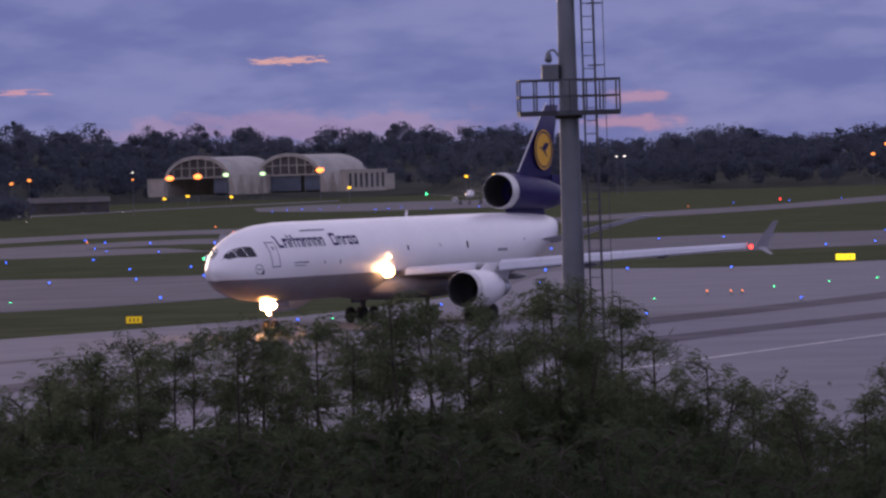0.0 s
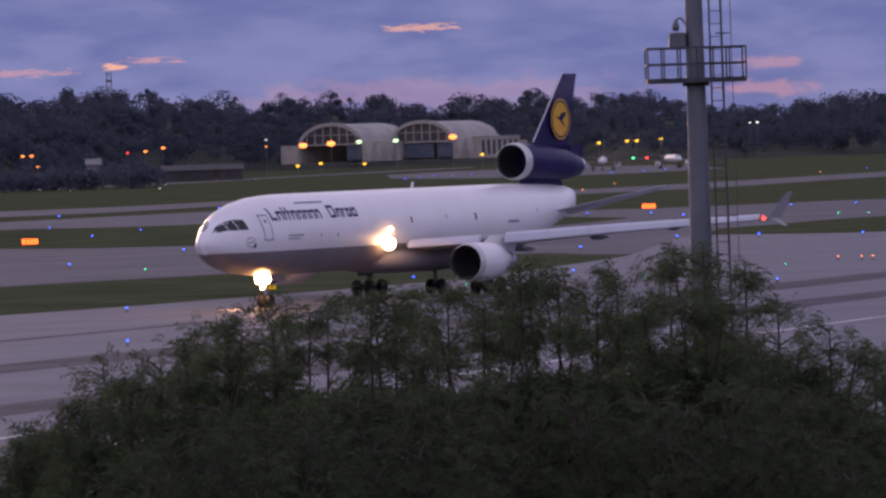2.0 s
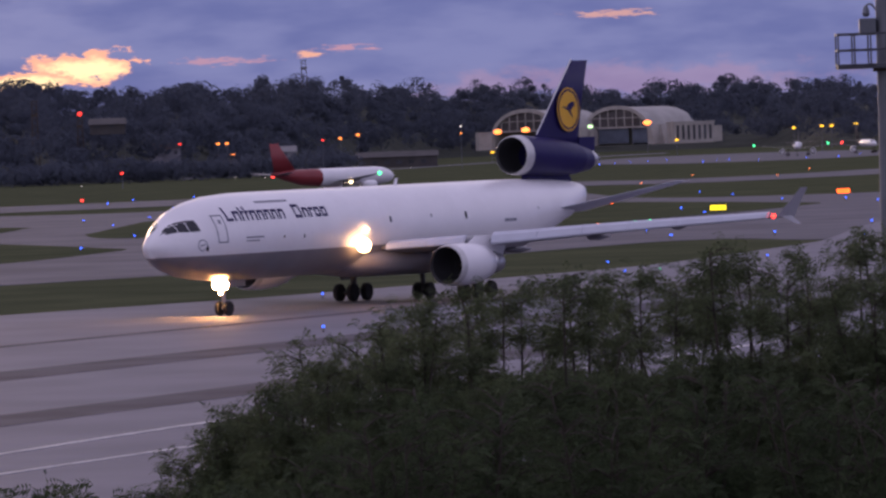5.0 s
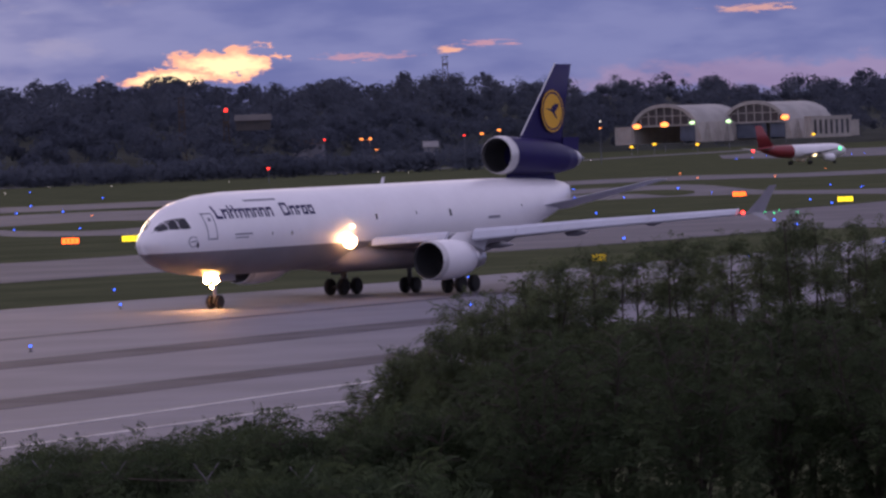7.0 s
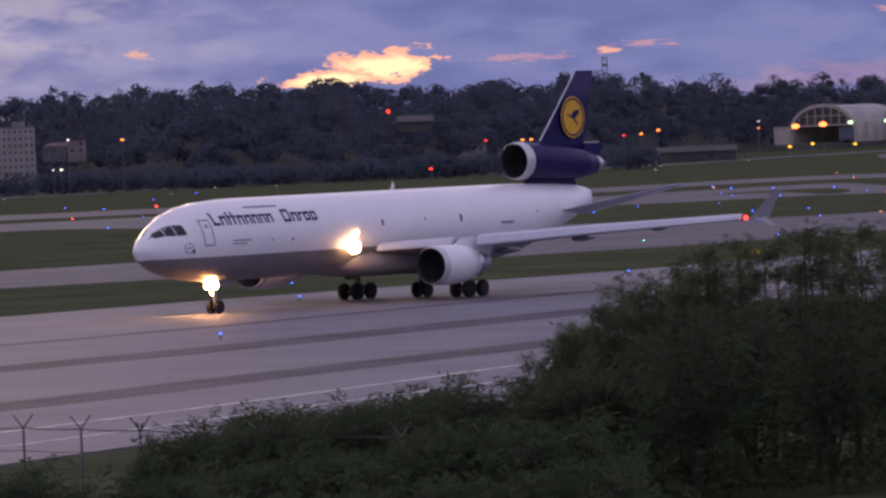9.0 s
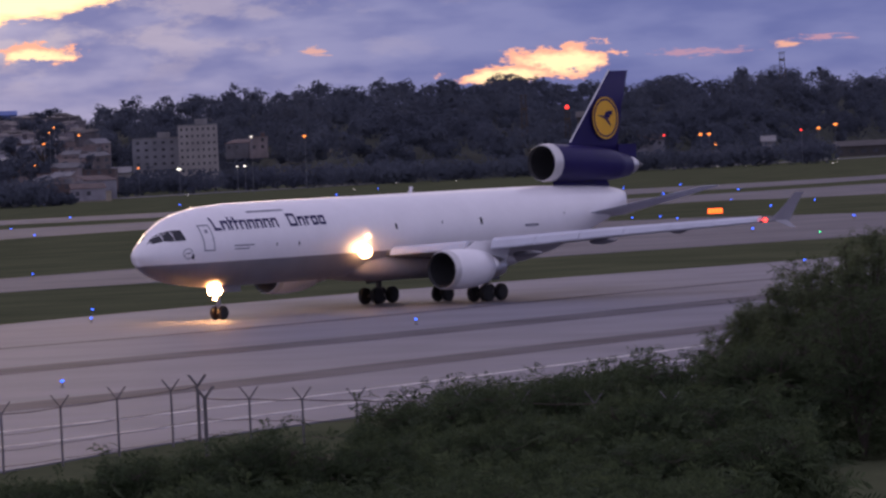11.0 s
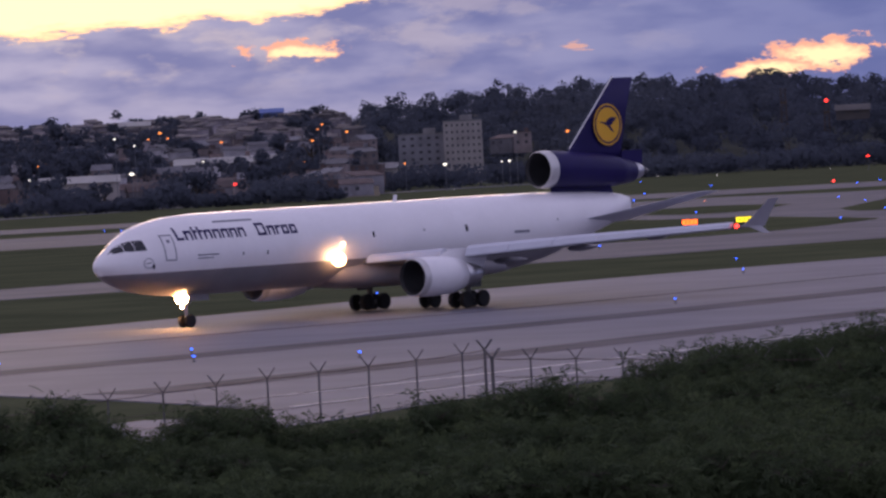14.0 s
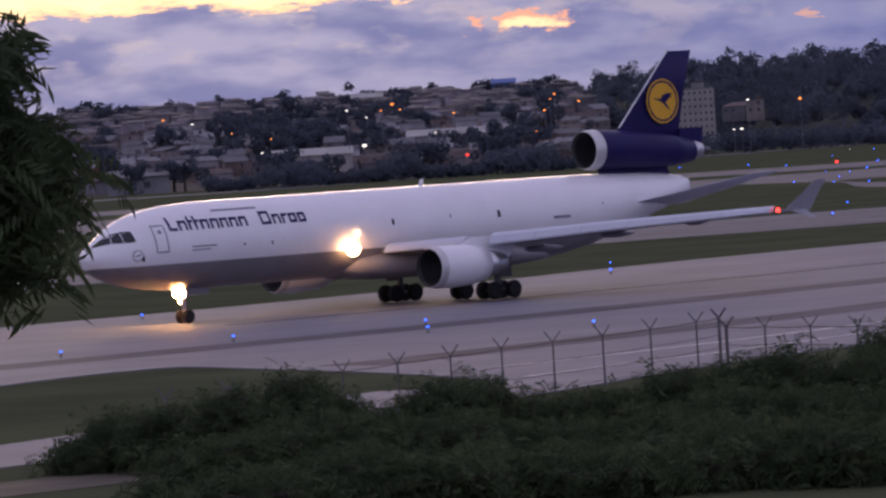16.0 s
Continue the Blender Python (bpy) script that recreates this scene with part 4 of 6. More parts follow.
def house_kind(w, dp, h, roof, wall_mat, roof_mat, rng, storeys):
    """A small town house: walls, roof, windows on the side that faces the field."""
    t = thing("house", "small plastered town house on the hillside", "house", group="houses of the town")
    bm = bmesh.new()
    box(bm, 0, 0, h / 2 - 1.5, w, dp, h + 3)
    part("wall", bm, wall_mat, t)
    bm = bmesh.new()
    if roof == "flat":
        box(bm, 0, 0, h + 0.12, w + 0.3, dp + 0.3, 0.25)
        box(bm, w * 0.25, 0, h + 0.9, 1.6, 1.6, 1.4)
    elif roof == "gable":
        pts = [(-w / 2 - 0.4, -dp / 2 - 0.4, h), (w / 2 + 0.4, -dp / 2 - 0.4, h), (w / 2 + 0.4, dp / 2 + 0.4, h), (-w / 2 - 0.4, dp / 2 + 0.4, h), (-w / 2 - 0.4, 0, h + dp * 0.22), (w / 2 + 0.4, 0, h + dp * 0.22)]
        v = [bm.verts.new(p) for p in pts]
        for f in ((0, 1, 5, 4), (2, 3, 4, 5), (1, 2, 5), (3, 0, 4), (3, 2, 1, 0)):
            bm.faces.new([v[i] for i in f])
    else:
        pts = [(-w / 2 - 0.3, -dp / 2 - 0.3, h + 0.1), (w / 2 + 0.3, -dp / 2 - 0.3, h + 0.1), (w / 2 + 0.3, dp / 2 + 0.3, h + 1.6), (-w / 2 - 0.3, dp / 2 + 0.3, h + 1.6)]
        lo = [bm.verts.new(p) for p in pts]
        hi = [bm.verts.new((x, y, z + 0.18)) for x, y, z in pts]
        bm.faces.new(lo[::-1])
        bm.faces.new(hi)
        for i in range(4):
            bm.faces.new((lo[i], lo[(i + 1) % 4], hi[(i + 1) % 4], hi[i]))
    part("roof", bm, roof_mat, t)
    n = max(2, int(w / 3.2))
    for s in range(storeys):
        for k in range(n):
            if rng.random() < 0.2:
                continue
            bm = bmesh.new()
            box(bm, -w / 2 + w * (k + 0.5) / n, -dp / 2 - 0.02, h * (s + 0.55) / storeys, 1.2, 0.08, 1.3)
            part("window", bm, PANE, t)
    return t


def build_town():
    rng = np.random.default_rng(11)
    # the hillside under the town
    bm = bmesh.new()
    rows = []
    for d in (1690, 1750, 1900, 2200, 2600, 3050, 3600):
        rows.append([bm.verts.new(polar(-22 + 12.6 * k / 24, d, town_z(d) - (0.4 if d < 1800 else 0.0))) for k in range(25)])
    for a, b in zip(rows, rows[1:]):
        for k in range(24):
            bm.faces.new((a[k], a[k + 1], b[k + 1], b[k]))
    bmesh.ops.recalc_face_normals(bm, faces=bm.faces)
    tagged(part("town_hill", bm, SOIL, smooth=True), "bare earth hillside under the town", "hill", kind="structure")
    # distance haze is put into these wall and roof colours, greyed and bluish
    paints = [surface("hazy_plaster", c, 0.85, vary=0.3, scale=4, fine=10, objects=0.3) for c in ((0.22, 0.21, 0.235), (0.23, 0.19, 0.19), (0.17, 0.125, 0.12), (0.46, 0.44, 0.48))]
    roofs = [surface("hazy_roofing", c, 0.85, vary=0.35, scale=3, fine=12, objects=0.3) for c in ((0.11, 0.075, 0.07), (0.11, 0.105, 0.115), (0.17, 0.165, 0.18))]
    kinds = []
    for i in range(10):
        w, dp, h = 6 + 5.5 * rng.random(), 6 + 4 * rng.random(), (3.0, 5.6, 4.4, 6.8)[i % 4]
        kinds.append(house_kind(w, dp, h, ("flat", "gable", "shed")[i % 3], paints[i % 4], roofs[(i * 2 + i // 3) % 3], rng, (1, 2, 2, 3)[i % 4]))
        kinds[-1].matrix_basis = Matrix.Translation(polar(-20 - 0.1 * i, 1900 + 40 * i, town_z(1900 + 40 * i)))
    n = 0
    while n < 285:
        az = -17.5 + 10.0 * rng.random()
        d = 1760 + 640 * rng.random() ** 0.9
        if -9.5 < az < -8.1 and d < 2300:
            continue
        if az > -8.1 and d < 2170:
            continue
        if az > -9.75 and d > 2300:
            continue
        if -11.7 < az < -10.0 and 1930 < d < 2080:
            continue
        turn = math.degrees(0.35 * rng.normal()) - az
        copy_thing(kinds[rng.integers(10)], Matrix.Translation(polar(az, d, town_z(d))) @ pose(0, 0, 0, 0, 0, turn))
        n += 1
    # the crowded upper town, too far to tell house from house
    wv, wf, rv, rf = [], [], [], []
    for i in range(620):
        az, d = -17.8 + 8.2 * rng.random(), 2380 + 680 * rng.random()
        if az > -9.75 and d > 2390:
            continue
        w, dp, h = 5 + 6 * rng.random(), 6 + 4 * rng.random(), 3 + 4.5 * rng.random()
        m = Matrix.Translation(polar(az, d, town_z(d))) @ pose(0, 0, 0, 0, 0, math.degrees(0.5 * rng.normal()) - az)
        k = len(wv)
        wv += [(m @ Vector((x * w / 2, y * dp / 2, z))).to_tuple() for z in (-2, h) for x, y in ((-1, -1), (1, -1), (1, 1), (-1, 1))]
        wf += [(k, k + 1, k + 5, k + 4), (k + 1, k + 2, k + 6, k + 5), (k + 2, k + 3, k + 7, k + 6), (k + 3, k, k + 4, k + 7)]
        k = len(rv)
        up = 0.25 + 1.6 * rng.random()
        rv += [(m @ Vector((x * (w / 2 + 0.3), y * (dp / 2 + 0.3), h + (up if y > 0 else 0.05) + zz))).to_tuple() for zz in (0, 0.2) for x, y in ((-1, -1), (1, -1), (1, 1), (-1, 1))]
        rf += [(k + 3, k + 2, k + 1, k), (k + 4, k + 5, k + 6, k + 7), (k, k + 1, k + 5, k + 4), (k + 1, k + 2, k + 6, k + 5), (k + 2, k + 3, k + 7, k + 6), (k + 3, k, k + 4, k + 7)]
    # walls and roofs of the upper town carry the same painted haze
    tagged(raw("far_houses", np.array(wv), np.array(wf), surface("hazy_far_plaster", (0.24, 0.215, 0.24), 0.85, vary=0.35, scale=5, fine=8, islands=0.6)), "crowded plastered houses on the upper hillside", "houses", kind="stuff")
    tagged(raw("far_roofs", np.array(rv), np.array(rf), surface("hazy_far_roofing", (0.10, 0.088, 0.098), 0.85, vary=0.3, scale=4, fine=8, islands=0.6)), "crowded tiled and sheet roofs on the hillside", "roofs", kind="stuff")
    # a few houses in clearings of the woods
    for az, e, d in ((-3.9, 0.02, 2240), ):
        copy_thing(kinds[rng.integers(10)], Matrix.Translation(polar(az, d - 130, lift(e, (d - 130)) - 7.5)) @ pose(0, 0, 0, 0, 0, -az + 10 * rng.normal()))
    # trees stand in clumps between the houses
    for i in range(64):
        az, d = -15.6 + 5.7 * rng.random(), 1730 + 1200 * rng.random() ** 1.2
        for k in range(1 + int(4 * rng.random())):
            dk = d + 9 * rng.normal()
            far_tree(az + 0.16 * rng.normal(), dk, town_z(dk) - 0.3, 3.6 + 3.4 * rng.random(), rng)
    for az, e, r, d in ((-10.08, 0.13, 8.5, 1960), (-13.99, 0.11, 8.0, 2050), (-13.31, 0.16, 7.5, 2080), (-12.98, 0.09, 6.0, 2000), (-13.04, 0.06, 7.0, 1950), (-11.29, -0.2, 6.5, 1750), (-10.7, -0.12, 7.0, 1760),
                        (-11.4, -0.14, 6.0, 1760), (-10.42, -0.11, 6.5, 1770), (-12.66, 0.24, 9.0, 2350), (-12.5, 0.24, 8.0, 2360),
                        (-14.95, 0.40, 8, 3000), (-14.8, 0.42, 9, 3000), (-14.66, 0.41, 7, 3000), (-13.78, 0.40, 8, 3000), (-13.7, 0.39, 7, 3000), (-13.41, 0.45, 4, 3000), (-13.0, 0.38, 6, 3000), (-12.75, 0.41, 7, 3000),
                        (-12.6, 0.42, 6, 3000), (-11.2, 0.46, 5, 3000), (-10.69, 0.45, 8, 3000), (-10.16, 0.41, 8, 3000), (-9.98, 0.44, 6, 3000)):
        far_tree(az, d, lift(e, d) - r * 1.3, r, rng)


def block_of_flats(az0, az1, d, z0, z1, mat, floors, cols, label):
    """An apartment block with real window openings set back in its front."""
    p0, p1 = polar(az0, d, 0), polar(az1, d, 0)
    w = (p1 - p0).length
    t = thing("apartment_building", label, "apartment building", Matrix.Translation(((p0 + p1) / 2).to_tuple()[:2] + (z0,)) @ pose(0, 0, 0, 0, 0, -(az0 + az1) / 2))
    h = z1 - z0
    bm = bmesh.new()
    box(bm, 0, 7, h / 2 - 3, w, 14, h + 6)
    # piers and bands stand proud of the wall
    part("wall", bm, mat, t)
    for k in range(cols + 1):
        bm = bmesh.new()
        box(bm, -w / 2 + w * k / cols, -0.12, h / 2, w / cols * 0.45 if 0 < k < cols else w / cols * 0.3, 0.24, h)
        part("pier", bm, mat, t)
    for f in range(floors):
        for k in range(cols):
            bm = bmesh.new()
            box(bm, -w / 2 + w * (k + 0.5) / cols, -0.04, h * (f + 0.5) / floors, w / cols * 0.38, 0.08, h / floors * 0.36)
            part("window", bm, PANE, t)
    bm = bmesh.new()
    box(bm, 0, 7, h + 0.3, w + 0.6, 14.6, 0.6)
    box(bm, w * 0.1, 7, h + 1.6, 5, 5, 2.2)
    part("roof", bm, GREYROOF, t)
    return t


def build_hangar(m, label, span=37.0, rise=14.5, depth=46.0, wall=4.0):
    """An arched hangar: vault on two leaning side walls, glazed tympanum over the open front."""
    t = thing("hangar", label, "hangar", m, group="arched hangars")
    n = 20

    def arc(k, grow=0.0):
        a = math.pi * k / n
        return (-(span / 2 + grow) * math.cos(a), wall + (rise + grow - 0.0) * math.sin(a) ** 0.9)

    bm = bmesh.new()
    rings = [[(x, y, z) for x, z in [arc(k, 0.5) for k in range(n + 1)] + [arc(k, 0.0) for k in range(n, -1, -1)]] for y in (0, depth)]
    loft(bm, rings)
    part("vault", bm, HANGAR, t, "pale concrete vault")
    bm = bmesh.new()
    rings = [[(x, y, z) for x, z in [arc(k, 1.3) for k in range(n + 1)] + [arc(k, -0.6) for k in range(n, -1, -1)]] for y in (-0.5, 0.9)]
    loft(bm, rings)
    part("front_arch", bm, HANGARLIGHT, t, "pale front arch")
    zb = wall + 4.3
    half = span / 2 * 0.95
    bm = bmesh.new()
    box(bm, 0, 0.2, zb, span * 0.98, 0.8, 0.9)
    part("lintel", bm, HANGARLIGHT, t)
    for k in range(1, 8):
        x = -span / 2 + span * k / 8
        top = wall + rise * max(0, 1 - (x / (span / 2)) ** 2) ** 0.45
        if top - zb > 1.5:
            bm = bmesh.new()
            box(bm, x, 0.2, (zb + top) / 2, 0.55, 0.5, top - zb)
            part("mullion", bm, HANGARLIGHT, t)
    bm = bmesh.new()
    box(bm, 0, 0.2, zb + 5.0, span * 0.78, 0.5, 0.5)
    part("transom", bm, HANGARLIGHT, t)
    bm = bmesh.new()
    pts = [(x * 0.97, 0.7, max(zb, z - 0.3)) for x, z in [arc(k, -0.3) for k in range(n + 1)]]
    bm.faces.new([bm.verts.new(p) for p in pts])
    part("tympanum", bm, BLUEGLASS, t, "dusky glazed tympanum")
    for sx in (-1, 1):
        bm = bmesh.new()
        rings = []
        for y in (0.0, 9.0, 10.0, 19.0, 20.0, 29.0, 30.0, 39.0, depth):
            lean = 0.0 if int(y) % 10 == 0 else 2.4
            rings.append([(sx * (span / 2 - 1.0 + 0), y, -1), (sx * (span / 2 + 3.2 - lean), y, -1), (sx * (span / 2 + 0.6), y, wall + 5.5), (sx * (span / 2 - 1.0), y, wall + 5.5)])
        loft(bm, rings)
        part("side_buttress", bm, HANGARLIGHT, t)
    # half-drawn doors and the dark interior
    bm = bmesh.new()
    box(bm, half * 0.72, 1.2, zb / 2, half * 0.5, 0.3, zb)
    part("door_leaf", bm, BLUEGREY, t, "blue-grey sliding door leaf")
    bm = bmesh.new()
    box(bm, 0, depth - 1, zb / 2 + 2, span - 3, 0.4, zb + 6)
    part("rear_wall", bm, BLUEGREY, t)
    return t


def build_hangars():
    d = 2900
    z0 = lift(-0.215, d)
    turn = -34
    build_hangar(Matrix.Translation(polar(-0.21, d, z0)) @ pose(0, 0, 0, 0, 0, turn) @ Matrix.Identity(4), "pale concrete arched hangar with an open front", span=41)
    h2 = build_hangar(Matrix.Translation(polar(0.73, d + 10, z0)) @ pose(0, 0, 0, 0, 0, turn), "pale concrete arched hangar with closed doors", span=41)
    bm = bmesh.new()
    box(bm, -6, 1.0, 4, 26, 0.3, 8)
    part("door_leaf", bm, BLUEGREY, h2, "blue-grey sliding door leaf")
    ann = thing("hangar_annex", "pale flat-roofed annex with upright window slots", "building", Matrix.Translation(polar(1.53, d - 20, z0)) @ pose(0, 0, 0, 0, 0, 12))
    bm = bmesh.new()
    box(bm, 0, 7, 4.4, 22, 14, 10.8)
    box(bm, 0, 7, 10.0, 22.6, 14.6, 0.5)
    part("wall", bm, HANGARLIGHT, ann)
    for k in range(7):
        bm = bmesh.new()
        box(bm, -8.6 + 2.9 * k, -0.05, 4.6, 1.3, 0.12, 7.4)
        part("window", bm, PANE, ann)
    bm = bmesh.new()
    box(bm, 13.2, 7, 3.6, 4.2, 12, 8.2)
    part("side_wing", bm, HANGARLIGHT, ann)
    west = thing("hangar_lean_to", "pale low store beside the hangar", "building", Matrix.Translation(polar(-0.63, d - 12, z0)) @ pose(0, 0, 0, 0, 0, 10))
    bm = bmesh.new()
    box(bm, 0, 5, 3.6, 7, 10, 9.4)
    part("wall", bm, HANGARLIGHT, west)
    bm = bmesh.new()
    box(bm, 0, 5, 8.4, 7.5, 10.5, 0.3)
    part("roof", bm, GREYROOF, west)


WOODFLOOR = surface("wood_floor", (0.05, 0.056, 0.045), 0.95, vary=0.4, scale=30, fine=10, spec=0.1)
# panes lightened in colour so that they look hazed by distance
PANE = surface("dull_pane", (0.065, 0.066, 0.080), 0.3, vary=0.4, scale=2, objects=0.5)
GREYROOF = surface("grey_roof", (0.24, 0.23, 0.23), 0.85, vary=0.3, scale=3)
HANGAR = surface("hangar_vault", (0.42, 0.40, 0.37), 0.8, vary=0.2, scale=8, fine=14)
HANGARLIGHT = surface("hangar_frame", (0.46, 0.42, 0.38), 0.8, vary=0.2, scale=5, fine=14)
BLUEGREY = surface("hangar_door", (0.12, 0.14, 0.19), 0.6, vary=0.25, scale=5)
BLUEGLASS = surface("hangar_glass", (0.10, 0.085, 0.085), 0.35, vary=0.3, scale=6)
CREAM = surface("cream_render", (0.38, 0.345, 0.33), 0.85, vary=0.2, scale=8, fine=14)
GREYWALL = surface("grey_render", (0.27, 0.265, 0.29), 0.85, vary=0.25, scale=8, fine=14)
DIMWALL = surface("dim_wall", (0.085, 0.075, 0.072), 0.85, vary=0.3, scale=5, fine=12)
BLUEWALL = surface("blue_wall", (0.10, 0.16, 0.42), 0.7, vary=0.2, scale=6)

build_hill()
build_town()
build_hangars()
block_of_flats(-9.11, -8.72, 2230, 6.5, 20.5, GREYWALL, 5, 6, "grey concrete apartment block with dark windows")
block_of_flats(-8.67, -8.38, 2200, 6, 25, CREAM, 7, 7, "cream apartment block with rows of small windows")


def long_shed(az0, az1, d, z0, h, mat, roofmat, label, name="warehouse"):
    p0, p1 = polar(az0, d), polar(az1, d)
    w = (p1 - p0).length
    t = thing(name, label, name, Matrix.Translation(((p0 + p1) / 2).to_tuple()[:2] + (z0,)) @ pose(0, 0, 0, 0, 0, -(az0 + az1) / 2))
    bm = bmesh.new()
    box(bm, 0, 8, h / 2 - 1, w, 16, h + 2)
    part("wall", bm, mat, t)
    bm = bmesh.new()
    rings = [[(x, y, h + 0.02 + (2.2 * (1 - abs(y - 8) / 8.6))) for y in (-0.6, 8, 16.6)] + [(x, y, h - 0.25) for y in (16.6, -0.6)] for x in (-w / 2 - 0.5, w / 2 + 0.5)]
    loft(bm, rings)
    part("roof", bm, roofmat, t)
    for k in range(int(w / 5)):
        bm = bmesh.new()
        box(bm, -w / 2 + 2.5 + 5 * k, -0.03, h * 0.5, 2.2, 0.1, h * 0.35)
        part("window", bm, PANE, t)
    return t


long_shed(-11.5, -10.15, 2000, 8.0, 5.2, GREYWALL, HANGAR, "long factory hall with a pale roof edge")
long_shed(-12.9, -12.08, 1800, 3.6, 5.4, CREAM, HANGAR, "low hall with a broad brownish roof")
long_shed(-9.9, -9.2, 2100, 4.0, 4.0, CREAM, GREYROOF, "low pale hall below the flats")
long_shed(-14.62, -13.98, 1760, 0.2, 5.5, GREYWALL, GREYROOF, "grey hall with wide dark openings")
long_shed(-14.75, -14.35, 1830, 3.0, 6.5, surface("red_wall", (0.28, 0.07, 0.05), 0.8, vary=0.3, scale=4), GREYROOF, "red-walled house with a grey roof", "building")
long_shed(-10.59, -10.35, 2950, 33, 6.5, BLUEWALL, BLUEWALL, "tall bright blue warehouse on the hill")
long_shed(-12.05, -11.73, 2700, 28.5, 5.5, HANGARLIGHT, HANGAR, "broad white hall on the hillside")
long_shed(-3.35, -2.6, 2150, 0.0, 4.0, DIMWALL, DIMWALL, "low dim store beside the field", "shed")
long_shed(-4.62, -4.27, 2030, lift(0.12, 2030), 1.6, DIMWALL, DIMWALL, "long low dim house in the woods", "building")
long_shed(-2.72, -2.58, 2090, 0.0, 8.5, GREYWALL, GREYROOF, "pale small control building beside the field", "building")
long_shed(-1.9, -1.2, 2300, 0.0, 4.5, DIMWALL, DIMWALL, "low dim store beside the field", "shed")


# ---- masts, lamps, signs and fence ----
def build_floodlight_mast():
    d, az = 172.0, 3.60
    t = thing("floodlight_mast", "grey tapered steel mast with a railed platform and caged ladder", "mast", Matrix.Translation(polar(az, d)) @ pose(0, 0.9, 0, 0, 0, 0))
    bm = bmesh.new()
    lathe(bm, [(0, 0.40), (8.0, 0.345), (16.0, 0.27), (23.0, 0.21), (23.05, 0.02)], (0, 0, 0), "z", 24)
    part("pole", bm, GALV, t, smooth=True)
    bm = bmesh.new()
    lathe(bm, [(13.28, 0.28), (13.28, 0.42), (13.42, 0.42), (13.42, 0.28)], (0, 0, 0), "z", 24)
    part("collar", bm, RUSTY, t)
    # platform with railing
    z0, w, dp = 13.42, 3.05, 1.5
    bm = bmesh.new()
    box(bm, 0.0, 0, z0, w, dp, 0.07)
    part("platform_deck", bm, STEEL, t, "grey grating deck")
    for y in (-dp / 2, dp / 2):
        for zz in (z0 + 0.08, z0 + 0.55, z0 + 1.05):
            bm = bmesh.new()
            box(bm, 0, y, zz, w, 0.05, 0.06)
            part("rail", bm, STEEL, t)
        for k in range(7):
            bm = bmesh.new()
            box(bm, -w / 2 + w * k / 6, y, z0 + 0.53, 0.05, 0.05, 1.05)
            part("rail_post", bm, STEEL, t)
    for x in (-w / 2, w / 2):
        for zz in (z0 + 0.08, z0 + 0.55, z0 + 1.05):
            bm = bmesh.new()
            box(bm, x, 0, zz, 0.05, dp, 0.06)
            part("rail", bm, STEEL, t)
    # cabinet and dome camera
    bm = bmesh.new()
    box(bm, -0.55, -0.1, 14.72, 0.52, 0.4, 0.48, bevel=0.03)
    part("cabinet", bm, GALV, t, "grey steel cabinet")
    bm = bmesh.new()
    tube(bm, (-0.25, 0, 15.2), (-0.42, 0, 15.42), 0.03)
    tube(bm, (-0.42, 0, 15.42), (-0.58, 0, 15.36), 0.03)
    tube(bm, (-0.58, 0, 15.36), (-0.58, 0, 15.2), 0.05, 0.11, 12)
    bmesh.ops.create_uvsphere(bm, u_segments=12, v_segments=8, radius=0.12, matrix=Matrix.Translation((-0.58, 0, 15.12)))
    part("dome_camera", bm, GALV, t)
    # ladder with cage
    lx = 0.62
    for dx in (-0.08, 0.28):
        bm = bmesh.new()
        tube(bm, (lx + dx, -0.1, 2), (lx + dx - 0.12, -0.1, 23), 0.028, n=6)
        part("ladder_rail", bm, STEEL, t)
    for k in range(52):
        bm = bmesh.new()
        z = 2.4 + 0.4 * k
        x = lx - 0.12 * (z - 2) / 21
        tube(bm, (x - 0.08, -0.1, z), (x + 0.28, -0.1, z), 0.014, n=5)
        part("rung", bm, STEEL, t)
    for k in range(11):
        z = 3.5 + 1.9 * k
        if 12.8 < z < 14.8:
            continue
        bm = bmesh.new()
        x = lx - 0.12 * (z - 2) / 21
        prev = None
        for q in range(9):
            a = math.pi * q / 8
            p = (x + 0.1 + 0.48 * math.sin(a), -0.1 - 0.36 * math.cos(a), z)
            if prev:
                tube(bm, prev, p, 0.016, n=5)
            prev = p
        part("cage_hoop", bm, STEEL, t)
    for q in (1, 4, 7):
        a = math.pi * q / 8
        bm = bmesh.new()
        tube(bm, (lx + 0.1 + 0.48 * math.sin(a), -0.1 - 0.36 * math.cos(a), 3.5), (lx - 0.02 + 0.48 * math.sin(a), -0.1 - 0.36 * math.cos(a), 22.5), 0.013, n=5)
        part("cage_bar", bm, STEEL, t)
    # upper rest platform beside the ladder
    bm = bmesh.new()
    box(bm, 0.75, 0, 17.0, 0.7, 0.7, 0.05)
    for x in (0.45, 0.75, 1.05):
        box(bm, x, -0.33, 17.5, 0.04, 0.04, 1.0)
    box(bm, 0.75, -0.33, 18.0, 0.7, 0.04, 0.04)
    box(bm, 0.75, -0.33, 17.5, 0.7, 0.04, 0.04)
    part("rest_platform", bm, STEEL, t)


